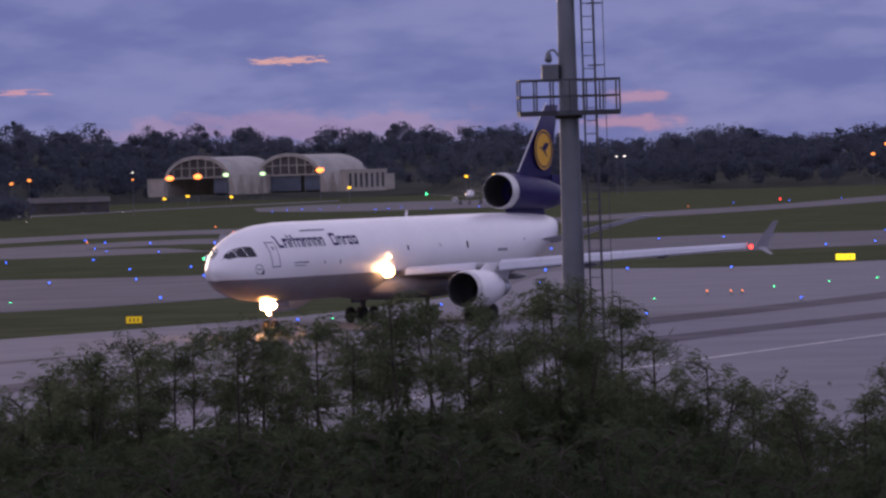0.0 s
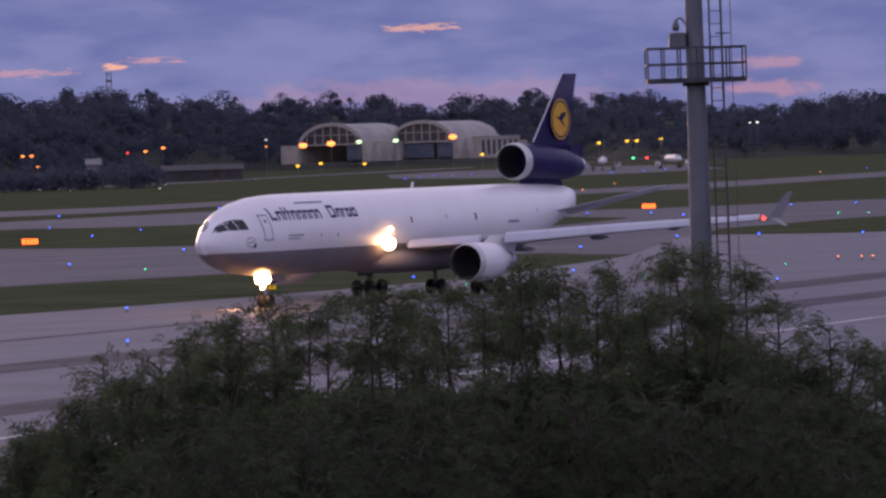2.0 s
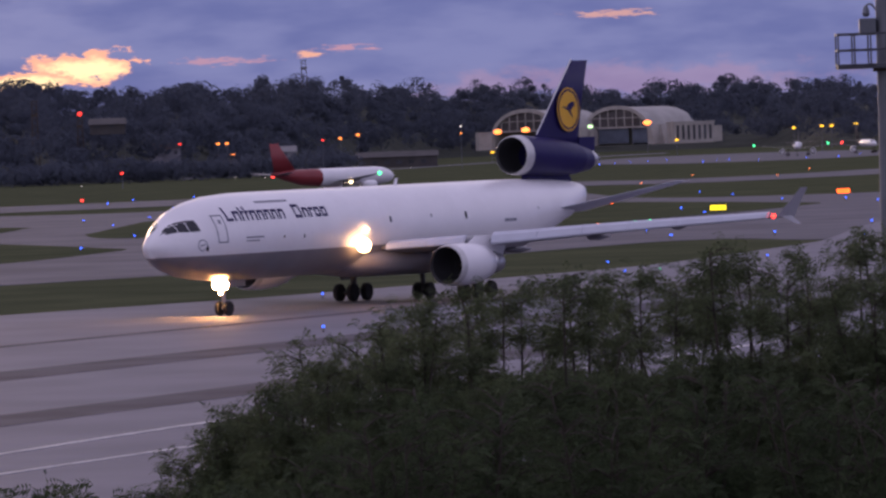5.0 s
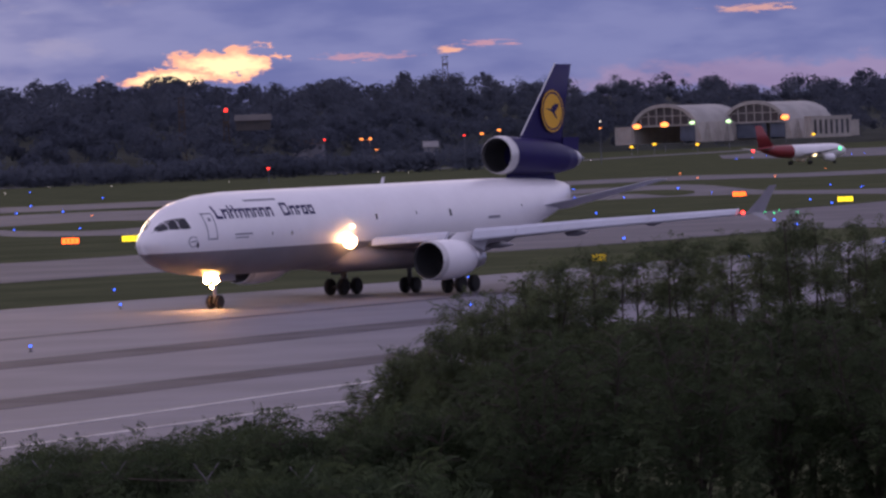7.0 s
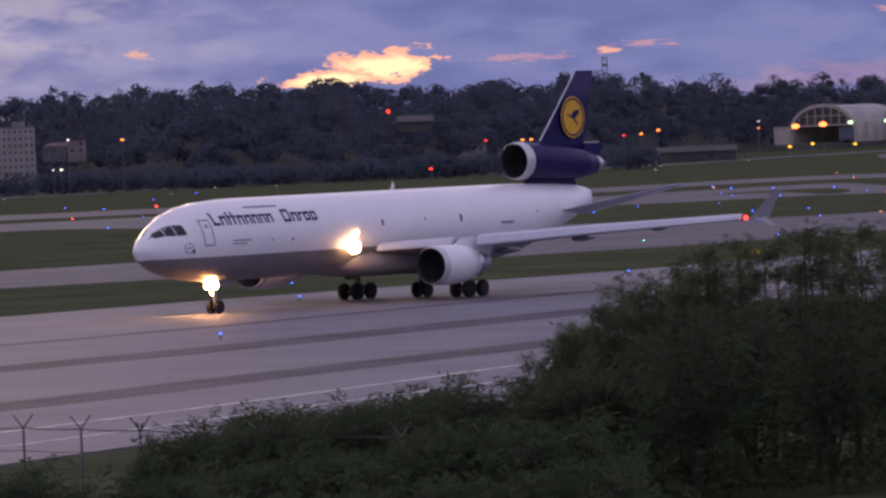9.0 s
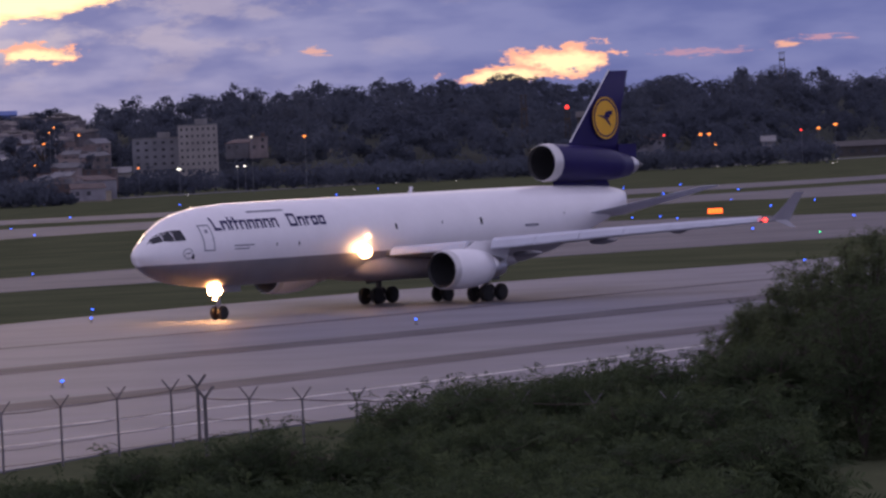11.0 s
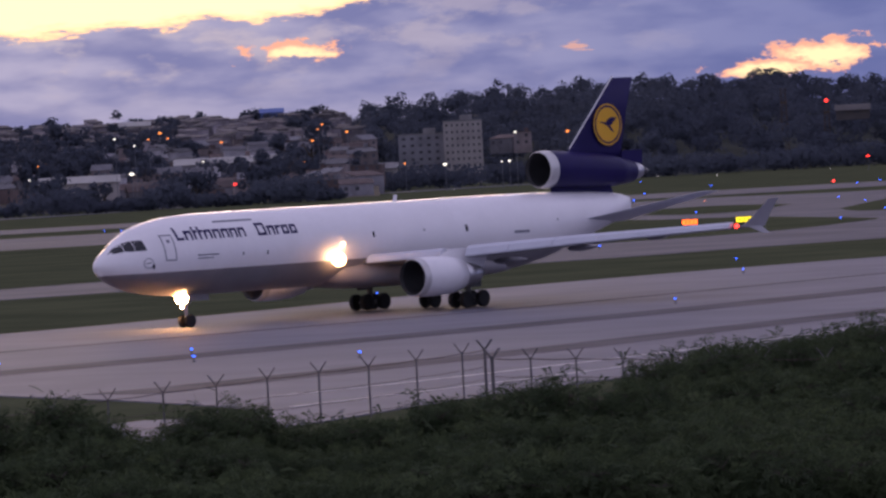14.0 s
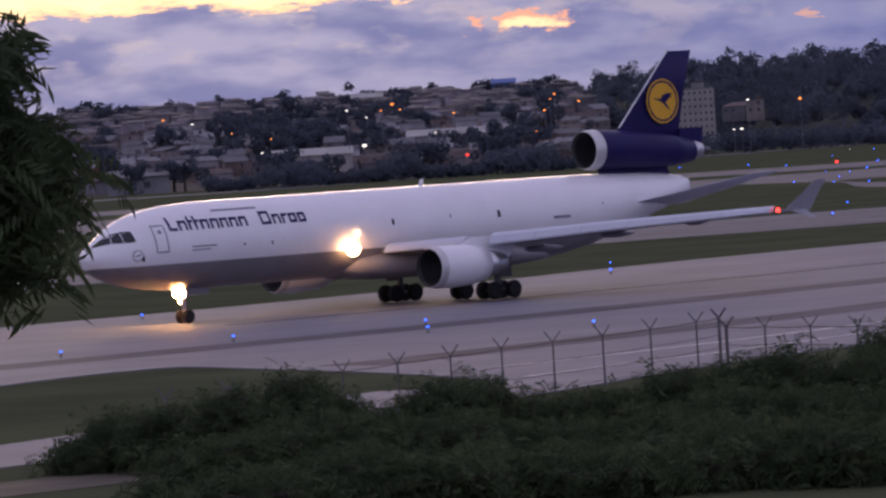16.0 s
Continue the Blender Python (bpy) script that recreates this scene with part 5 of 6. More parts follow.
def lattice_mast(az, d, z0, h, w, lamp, label):
    t = thing("lattice_mast", label, "mast", Matrix.Translation(polar(az, d, z0)), group="lattice masts")
    for sx in (-1, 1):
        for sy in (-1, 1):
            bm = bmesh.new()
            tube(bm, (sx * w / 2, sy * w / 2, 0), (sx * w * 0.32, sy * w * 0.32, h), 0.16, 0.12, 6)
            part("leg", bm, RUSTY, t)
    n = int(h / 2.6)
    for k in range(n):
        z, zz = h * k / n, h * (k + 1) / n
        for s in (-1, 1):
            bm = bmesh.new()
            tube(bm, (-w * 0.42 * s, -w * 0.42, z), (w * 0.42 * s, -w * 0.42, zz), 0.09, n=5)
            part("brace", bm, RUSTY, t)
    bm = bmesh.new()
    box(bm, 0, 0, h, w, w, 0.3)
    part("head_frame", bm, RUSTY, t)
    bm = bmesh.new()
    box(bm, 0, 0, h * 0.8, w * 0.9, w * 0.9, 1.0)
    part("antenna_box", bm, RUSTY, t)
    if lamp:
        bm = bmesh.new()
        bmesh.ops.create_uvsphere(bm, u_segments=10, v_segments=8, radius=0.75, matrix=Matrix.Translation((0, 0, h + 0.8)))
        part("beacon", bm, lamp, t, "glowing red obstruction beacon")


def lamp_kind(name, label, category, group, lens, r, post):
    """A lamp on a short post: foot, post, and a glowing lens."""
    t = thing(name, label, category, group=group)
    bm = bmesh.new()
    tube(bm, (0, 0, 0), (0, 0, 0.06), 0.14, 0.12, 8)
    tube(bm, (0, 0, 0), (0, 0, post), 0.04, n=6)
    part("stem", bm, DARKMETAL, t)
    bm = bmesh.new()
    # widened, flattened lens: the oval of its glare put into the shape
    bmesh.ops.create_uvsphere(bm, u_segments=10, v_segments=8, radius=r, matrix=Matrix.Translation((0, 0, post + r * 0.8)) @ Matrix.Diagonal((1.35, 1.35, 0.85, 1)))
    part("lens", bm, lens, t, "glowing lens", smooth=True)
    return t


def spread(make, places, near=0.11, far=0.16):
    """One lamp for each place; lenses grow with distance to fit their glow in the camera's view."""
    kinds = {}
    for x, y in places:
        d = math.hypot(x, y)
        key = 0 if d < 520 else 1 if d < 1000 else 2
        m = Matrix.Translation((x, y, 0.05))
        if key not in kinds:
            kinds[key] = make((0.075, 0.105, 0.15)[key])
            kinds[key].matrix_basis = m
        else:
            copy_thing(kinds[key], m)


BLUE_AT = [(-32, 831), (-20, 648), (-22, 977), (-19, 832), (-19, 930), (-10, 902), (-10, 655), (-6, 546), (-2, 664), (6, 446), (19, 483), (48, 806), (37, 634), (32, 560),
           (46, 629), (70, 885), (80, 881), (57, 620), (88, 885), (84, 769), (93, 787), (109, 907), (49, 470), (33, 433), (157, 1689), (177, 1716), (197, 1750), (-54, 636),
           (-46, 630), (-42, 609), (-70, 1032), (-65, 900), (-49, 892), (-14, 337), (-17, 410), (13, 590), (31, 930), (36, 852), (21, 745), (24, 588), (45, 837), (-132, 986),
           (-124, 960), (-116, 879), (-100, 789), (-109, 814), (-72, 516), (-89, 779)]
BLUE_MORE = [(-118, 1013), (-182, 1399), (-38, 288), (-41, 369), (-27, 1116), (-22, 1066), (-13, 1034), (-12, 733), (-4, 737), (-1, 1010), (5, 932), (27, 985), (19, 791), (11, 625),
           (5, 478), (-194, 915), (-185, 935), (-161, 827), (-204, 1108), (-102, 499), (-66, 324), (-48, 209), (-210, 1304), (-191, 1573), (-140, 1292), (-92, 1154), (-91, 1211), (-65, 824),
           (-50, 719), (-46, 694), (-56, 1053), (-37, 783), (-30, 582), (-79, 1233), (-92, 274), (-80, 207), (-72, 218), (-61.9, 227.8), (-59.2, 215.0), (-119, 839), (-79, 587), (-184, 1247),
           (-166, 1182), (-127, 1014), (-141, 1154), (-70, 348), (-46, 413)]
BLUE_FAR = [(-114, 457), (-218, 1004), (-226, 959), (-220, 947), (-75, 891), (-54, 718), (18, 1900), (24, 1960), (30, 2010), (36, 1980), (44, 2040), (58, 1900), (64, 1950), (88, 1880),
           (70, 1830), (100, 1900), (112, 1980), (52, 1850)]
GREEN_AT = [(-21, 554), (24, 460), (38, 489), (52, 523), (59, 539), (65, 550), (69, 787), (73, 784), (10, 700), (11, 703), (12, 691), (13, 709), (15, 689), (9, 455)]
ORANGE_AT = [(-26, 1088), (3, 1208), (134, 1584), (44, 504), (46, 502), (47, 502), (35, 1338), (52, 1254), (67, 1416), (20, 1180), (-104, 934), (-1, 1350), (6, 680)]
RED_AT = [(176, 1735), (-102, 1209), (-151, 1158), (-145, 982)]
WHITE_AT = [(-108, 1914), (-95, 1863), (-83, 2091), (-67, 1985), (-38, 2183), (-183, 1725), (-147, 1746), (-138, 1963), (-200, 1587), (-315, 1540), (-263, 1666), (-215, 1829), (-208, 959), (-62, 1785), (-54, 2206)]


def build_field_lights():
    spread(lambda r: lamp_kind("taxiway_light", "small glowing blue taxiway edge light", "taxiway light", "blue taxiway lights", BLUELENS, r, 0.3), BLUE_AT + BLUE_MORE + BLUE_FAR)
    spread(lambda r: lamp_kind("centre_light", "small glowing green taxiway light", "taxiway light", "green taxiway lights", GREENLENS, r * 0.7, 0.1), GREEN_AT)
    spread(lambda r: lamp_kind("guard_light", "small glowing orange runway guard light", "runway light", "orange guard lights", ORANGELENS, r, 0.3), ORANGE_AT)
    spread(lambda r: lamp_kind("stop_light", "glowing red runway light", "runway light", "red field lights", REDLENS, r * 1.6, 0.5), RED_AT)
    spread(lambda r: lamp_kind("runway_light", "small glowing white runway edge light", "runway light", "white runway lights", WHITELENS, r * 0.8, 0.3), WHITE_AT)


def sign_board(x, y, w, h, lens, label, turn=0.0):
    """A lit guidance sign on two feet, with plain bars for its characters."""
    t = thing("guidance_sign", label, "airfield sign", pose(x, y, 0.0, 0, 0, turn), group="guidance signs")
    bm = bmesh.new()
    box(bm, 0, 0.1, 0.25 + h / 2, w + 0.1, 0.22, h + 0.1, bevel=0.03)
    part("casing", bm, BLACK, t)
    for sx in (-0.3, 0.3):
        bm = bmesh.new()
        box(bm, sx * w, 0.1, 0.13, 0.08, 0.08, 0.3)
        part("foot", bm, DARKMETAL, t)
    bm = bmesh.new()
    box(bm, 0, -0.02, 0.25 + h / 2, w * 0.96, 0.04, h * 0.9)
    part("lit_panel", bm, lens, t, "glowing panel")
    n = 3
    for k in range(n):
        bm = bmesh.new()
        box(bm, (k - 1) * w * 0.24, -0.045, 0.25 + h / 2, w * 0.08, 0.012, h * 0.45)
        part("character_bar", bm, DARKRED if lens is REDPANEL else BLACK, t)
    return t


def build_signs():
    for x, y in ((-43, 735), (48.3, 905), (-76.5, 654), (9.2, 873)):
        sign_board(x, y, 2.2, 0.75, REDPANEL, "glowing red-orange runway holding sign on the grass", -math.degrees(math.atan2(x, y)))
    for x, y in ((23.5, 766), (-115, 502), (-69, 655), (73.2, 650)):
        sign_board(x, y, 2.3, 0.75, YELLOWPANEL, "glowing yellow taxiway sign on the grass", -math.degrees(math.atan2(x, y)))
    # this sign has no lamp; a faint added glow brightens its panel
    sign_board(-7.2, 455, 1.35, 0.62, DIMYELLOW, "unlit yellow taxiway sign with a faint added glow", -8)


def street_lamp(az, e, d, lens, r, label):
    """A lamp head on a tall post."""
    z = lift(e, d)
    foot = town_z(d) if az < -9.4 else 0.0
    foot = min(foot, z - 3)
    t = thing("street_lamp", label, "street lamp", Matrix.Translation(polar(az, d, foot)), group="far lamps")
    bm = bmesh.new()
    tube(bm, (0, 0, -1), (0, 0, z - foot), 0.12, 0.07, 7)
    tube(bm, (0, 0, z - foot), (0, -1.0, z - foot + 0.1), 0.06, n=6)
    part("post", bm, GALV, t)
    # oversized head: the lamp's glow is put into its size
    bm = bmesh.new()
    bmesh.ops.create_uvsphere(bm, u_segments=10, v_segments=8, radius=r, matrix=Matrix.Translation((0, -1.0, z - foot)) @ Matrix.Diagonal((1.2, 1, 0.7, 1)))
    part("lamp_head", bm, lens, t, "glowing lamp head", smooth=True)


def build_far_lamps():
    sodium = "distant street lamp with an orange glow"
    for az, e in ((-0.5, -0.05), (-0.21, -0.04), (1.05, -0.01)):
        street_lamp(az, e, 2868, SODIUM, 1.9, "bright orange floodlight on a post before the hangar")
    for az, e in ((0.08, -0.03), (0.46, -0.03)):
        street_lamp(az, e, 2868, PALEGREEN, 1.3, "pale green lamp on a post before the hangar")
    for az, e, r in ((-2.12, -0.06, 0.6), (-1.94, -0.03, 0.65), (-3.36, -0.07, 0.6), (-3.27, -0.07, 0.6), (-3.21, -0.18, 0.5), (-0.88, -0.05, 0.4), (6.76, -0.01, 0.8), (6.9, 0.09, 0.9), (6.95, -0.01, 0.8)):
        street_lamp(az, e, 2000 if az < 5 else 2500, AMBER, r, sodium)
    for az, e in ((-3.74, -0.06), (-2.3, -0.07)):
        street_lamp(az, e, 1940, DULLRED, 0.4, "distant dim red lamp on a post")
    for az, e, r in ((-7.43, 0.10, 0.75), (-10.16, -0.08, 0.7), (-9.12, -0.15, 0.5), (-10.06, 0.14, 0.55), (-11.0, 0.17, 0.55), (-11.63, 0.30, 0.7), (-11.75, 0.24, 0.45), (-11.55, 0.24, 0.45), (-9.7, 0.21, 0.6), (-9.95, 0.3, 0.5), (-10.0, 0.25, 0.4), (-14.0, 0.28, 0.6), (-13.3, 0.1, 0.4), (-12.9, 0.02, 0.4)):
        street_lamp(az, e, 1900, AMBER, 0.7 * r, sodium)
    for az, e, r in ((-8.72, -0.18, 0.8), (-8.06, -0.18, 0.6), (-8.14, -0.18, 0.4), (-7.98, 0.12, 0.5), (-11.31, -0.15, 0.55), (-11.94, -0.11, 0.9), (-12.87, -0.36, 0.55), (-11.2, -0.02, 0.4), (-12.1, 0.26, 0.5), (-11.9, 0.18, 0.4), (-0.88, 0.02, 0.5), (-13.7, 0.22, 0.5), (-13.0, -0.12, 0.45), (4.2, 0.04, 0.7), (4.12, 0.04, 0.5)):
        street_lamp(az, e, 1800 if az < -2 else 2500, WHITELENS, 0.75 * r, "distant street lamp with a white glow")
    for az, e in ((-10.88, -0.27), (-4.3, -0.33)):
        street_lamp(az, e, 1700, DULLRED, 0.5, "distant dim red lamp on a post")
    street_lamp(-11.94, 0.40, 2900, BLUELENS, 1.2, "distant mast with a blue-violet glow")
    for az, e in ((-0.56, -0.26), (-0.32, -0.24), (0.13, -0.26), (1.35, -0.2), (2.56, -0.12), (2.85, -0.11), (2.95, -0.11), (3.2, -0.1)):
        street_lamp(az, e, 2350, AMBERYELLOW, 0.75, "far amber apron lamp on a post")


def build_fence():
    """Airfield fence: leaning-armed concrete posts with strained wires, round a corner."""
    lines = [([(-45.5, 95), (-42.1, 111.8), (-38.1, 126.5), (-35, 135), (-32.3, 145.7), (-31.8, 149.5)], 4.9), ([(-29.6, 137.2), (-27.6, 135.3), (-22.8, 130.4), (-15.8, 122.4), (-10, 117)], 3.2), ([(-31.7, 149.2), (-29.7, 137.4)], 20)]
    for line, gap in lines:
        t = thing("perimeter_fence", "grey concrete-post wire fence with forked tops", "fence")
        pts = [Vector((x, y, 0)) for x, y in line]
        posts = []
        for a, b in zip(pts, pts[1:]):
            n = max(1, round((b - a).length / gap))
            posts += [a.lerp(b, k / n) for k in range(n)]
        posts.append(pts[-1])
        for p in posts:
            bm = bmesh.new()
            tube(bm, p - Vector((0, 0, 0.2)), p + Vector((0, 0, 2.35)), 0.05, 0.042, 6)
            for s in (-1, 1):
                tube(bm, p + Vector((0, 0, 2.3)), p + Vector((s * 0.36, 0, 2.78)), 0.032, 0.026, 5)
            part("post", bm, POSTS, t)
        for z, r in ((0.3, 0.012), (0.9, 0.012), (1.5, 0.012), (2.3, 0.02)):
            for a, b in zip(posts, posts[1:]):
                bm = bmesh.new()
                m = (a + b) / 2 - Vector((0, 0, 0.04))
                tube(bm, a + Vector((0, 0, z)), m + Vector((0, 0, z)), r, n=4)
                tube(bm, m + Vector((0, 0, z)), b + Vector((0, 0, z)), r, n=4)
                part("wire", bm, RUSTY, t)


BLUELENS = glowing("blue_lamp", (0.03, 0.12, 1.0), 3.6)
ORANGELENS = glowing("orange_lamp", (1.0, 0.25, 0.07), 2.2)
WHITELENS = glowing("white_lamp", (1.0, 0.93, 0.82), 1.6)
SODIUM = glowing("sodium_floodlight", (1.0, 0.25, 0.06), 3.0)
AMBER = glowing("amber_lamp", (1.0, 0.28, 0.05), 2.0)
AMBERYELLOW = glowing("yellow_lamp", (1.0, 0.55, 0.03), 1.7)
PALEGREEN = glowing("pale_green_lamp", (0.6, 1.0, 0.5), 1.8)
DULLRED = glowing("dull_red_lamp", (1.0, 0.04, 0.03), 2.5)
REDPANEL = glowing("red_panel", (1.0, 0.13, 0.02), 3.4)
YELLOWPANEL = glowing("yellow_panel", (1.0, 0.78, 0.03), 1.6)
# added glow for the unlit sign's panel, which is no lamp
DIMYELLOW = glowing("unlit_panel_glow", (1.0, 0.66, 0.02), 0.30)
DARKRED = surface("dark_red_paint", (0.25, 0.02, 0.01), 0.6, vary=0.2, scale=1)
POSTS = surface("post_concrete", (0.15, 0.14, 0.145), 0.9, vary=0.3, scale=0.8, fine=10)

build_floodlight_mast()
lattice_mast(-5.17, 2050, 4, 26, 2.6, None, "grey steel lattice mast before the woods")
lattice_mast(-4.72, 2050, 6, 18, 2.4, DULLRED, "lattice mast with a red beacon before the woods")
lattice_mast(-2.47, 2860, 34, 19.5, 3.4, None, "lattice tower on the wooded ridge")
build_field_lights()
build_signs()
build_far_lamps()
build_fence()


# ---- other aircraft ----
def small_jet(name, label, m, length=36.0, span=33.0, tail=None, lights=True, group="other aircraft", girth=1.0):
    """A twin-engined airliner seen far off: fuselage, wings, tail, engines and gear."""
    t = thing(name, label, "airliner", m, group=group)
    L = length
    bm = bmesh.new()
    rings = []
    prof = [(0, 0.05, 3.5), (0.4, 0.8, 3.5), (1.5, 1.4, 3.6), (3.5, 1.85, 3.75), (6, 1.97, 3.8), (0.62 * L, 1.97, 3.8), (0.76 * L, 1.75, 4.0), (0.88 * L, 1.1, 4.45), (L, 0.15, 4.9)]
    for s, r, zc in prof:
        r *= girth
        rings.append([(-s, r * math.cos(2 * math.pi * k / 20), zc + r * math.sin(2 * math.pi * k / 20)) for k in range(20)])
    loft(bm, rings, mat=lambda i, j: 1 if tail and i >= 5 else 0)
    part("fuselage", bm, [WHITE, tail or WHITE], t, smooth=True)
    for s in (1, -1):
        bm = bmesh.new()
        loft(bm, [[(-x, s * y, z) for x, y, z in foil(le, te, th, y, z)] for y, le, te, z, th in ((1.5, 0.32 * L, 0.53 * L, 2.8, 0.45), (6, 0.41 * L, 0.54 * L, 3.2, 0.25), (span / 2, 0.54 * L, 0.585 * L, 4.3, 0.1))])
        wing = part("wing", bm, METALWHITE, t, smooth=True)
        bm = bmesh.new()
        bmesh.ops.create_uvsphere(bm, u_segments=8, v_segments=6, radius=0.42, matrix=Matrix.Translation((-0.55 * L, s * span / 2, 4.35)))
        part("navigation_light", bm, REDLENS if s > 0 else GREENLENS, wing, "glowing navigation light")
        bm = bmesh.new()
        lathe(bm, [(-(0.30 * L + 0.5), 0.7), (-0.30 * L, 0.95), (-(0.30 * L + 0.5), 1.12), (-(0.30 * L + 2), 1.12), (-(0.30 * L + 4), 0.7)], (0, s * 5.75, 1.75), "x", 18, [1, 0, 0, 0])
        part("engine", bm, [WHITE, BLACK], t, smooth=True)
        bm = bmesh.new()
        loft(bm, [[(-x, s * y, z) for x, y, z in foil(le, te, th, y, z)] for y, le, te, z, th in ((0.6, 0.87 * L, 0.98 * L, 4.7, 0.15), (6.2, 0.96 * L, 1.01 * L, 5.2, 0.06))])
        part("tailplane", bm, METALWHITE, t)
        bm = bmesh.new()
        tube(bm, (-0.51 * L, s * 3.8, 0.5), (-0.5 * L, s * 3.6, 2.8), 0.14)
        gear = part("main_gear", bm, DARKMETAL, t)
        for y in (3.4, 4.2):
            wheel(None, gear, (-0.51 * L, s * y, 0.55), 0.55, 0.4)
    bm = bmesh.new()
    tube(bm, (-4.6, 0, 0.4), (-4.5, 0, 2.4), 0.1)
    gear = part("nose_gear", bm, DARKMETAL, t)
    for y in (-0.25, 0.25):
        wheel(None, gear, (-4.6, y, 0.4), 0.4, 0.22)
    bm = bmesh.new()
    loft(bm, [[(-x, tt, z) for x, tt, z in foil(le, te, th, 0, z, vertical=True)] for le, te, th, z in ((0.79 * L, 0.97 * L, 0.2, 5.3), (0.93 * L, 1.0 * L, 0.1, 11.6))])
    part("fin", bm, tail or WHITE, t, smooth=True)
    for s in (1, -1):
        bm = bmesh.new()
        box(bm, -2.3, s * 0.62, 4.55, 1.0, 0.9, 0.5, bevel=0.1)
        part("cockpit_window", bm, GLASSY, t)
        for k, (x, z, r) in enumerate(((0.40 * L, 2.6, 0.42),) if lights else ()):
            bm = bmesh.new()
            bmesh.ops.create_uvsphere(bm, u_segments=8, v_segments=6, radius=r, matrix=Matrix.Translation((-x, s * 2.1, z)))
            part("cabin_light", bm, WARMLENS, t, "small warm lamp")
    return t


REDTAIL = surface("red_paint", (0.25, 0.03, 0.035), 0.4, vary=0.15, scale=4)
WARMLENS = glowing("warm_lamp", (1.0, 0.75, 0.45), 5)
rolling_jet = small_jet("rolling_jet", "white narrow-body jet with a dark red tail rolling away", pose(-68, 1195, 0.05, 0, 0, 55), 37.5, 34, REDTAIL)
small_jet("waiting_jet", "white twin jet waiting head-on with lit wingtips", pose(93, 2060, 0.07, 0, 0, 266), 34, 33, GREYWALL, False, girth=0.75)
small_jet("waiting_jet", "white twin jet waiting beyond the mast", pose(123, 2075, 0.07, 0, 0, 280), 32, 28, DIMWALL, False, girth=0.7)


# ---- near greenery ----
def frond_cards(rng, n, centres, spread_r, length, width, droop):
    """Narrow leaf quads gathered along short drooping fronds."""
    k = len(centres)
    per = 9
    c = centres[rng.integers(k, size=n)] + rng.normal(size=(n, 3)) * spread_r
    d = rng.normal(size=(n, 3))
    d[:, 2] = d[:, 2] * 0.6 + 0.25
    d /= np.linalg.norm(d, axis=1)[:, None]
    side = np.cross(d, rng.normal(size=(n, 3)))
    side /= np.linalg.norm(side, axis=1)[:, None] + 1e-9
    vs = []
    for i in range(per):
        u = (i // 2) / (per / 2)
        s = 1 if i % 2 else -1
        base = c + d * length * u - np.array([0, 0, droop * u * u])
        out = side * s * 0.8 + d * 0.55
        out[:, 2] -= 0.25
        tip = base + out * width * (2.6 + 0.8 * rng.random((n, 1)))
        mid = (base + tip) / 2
        w = np.cross(out, d)
        w = w / (np.linalg.norm(w, axis=1)[:, None] + 1e-9) * 0.15 + d * 0.85
        vs.append(np.stack([base, mid + w * width * 0.45, tip, mid - w * width * 0.45], 1))
    v = np.concatenate(vs).reshape(-1, 3)
    return v, np.arange(len(v)).reshape(-1, 4)


def limb(bm, pts, r0, r1, n=6):
    for i in range(len(pts) - 1):
        a, b = r0 + (r1 - r0) * i / (len(pts) - 1), r0 + (r1 - r0) * (i + 1) / (len(pts) - 1)
        tube(bm, pts[i], pts[i + 1], a, b, n)


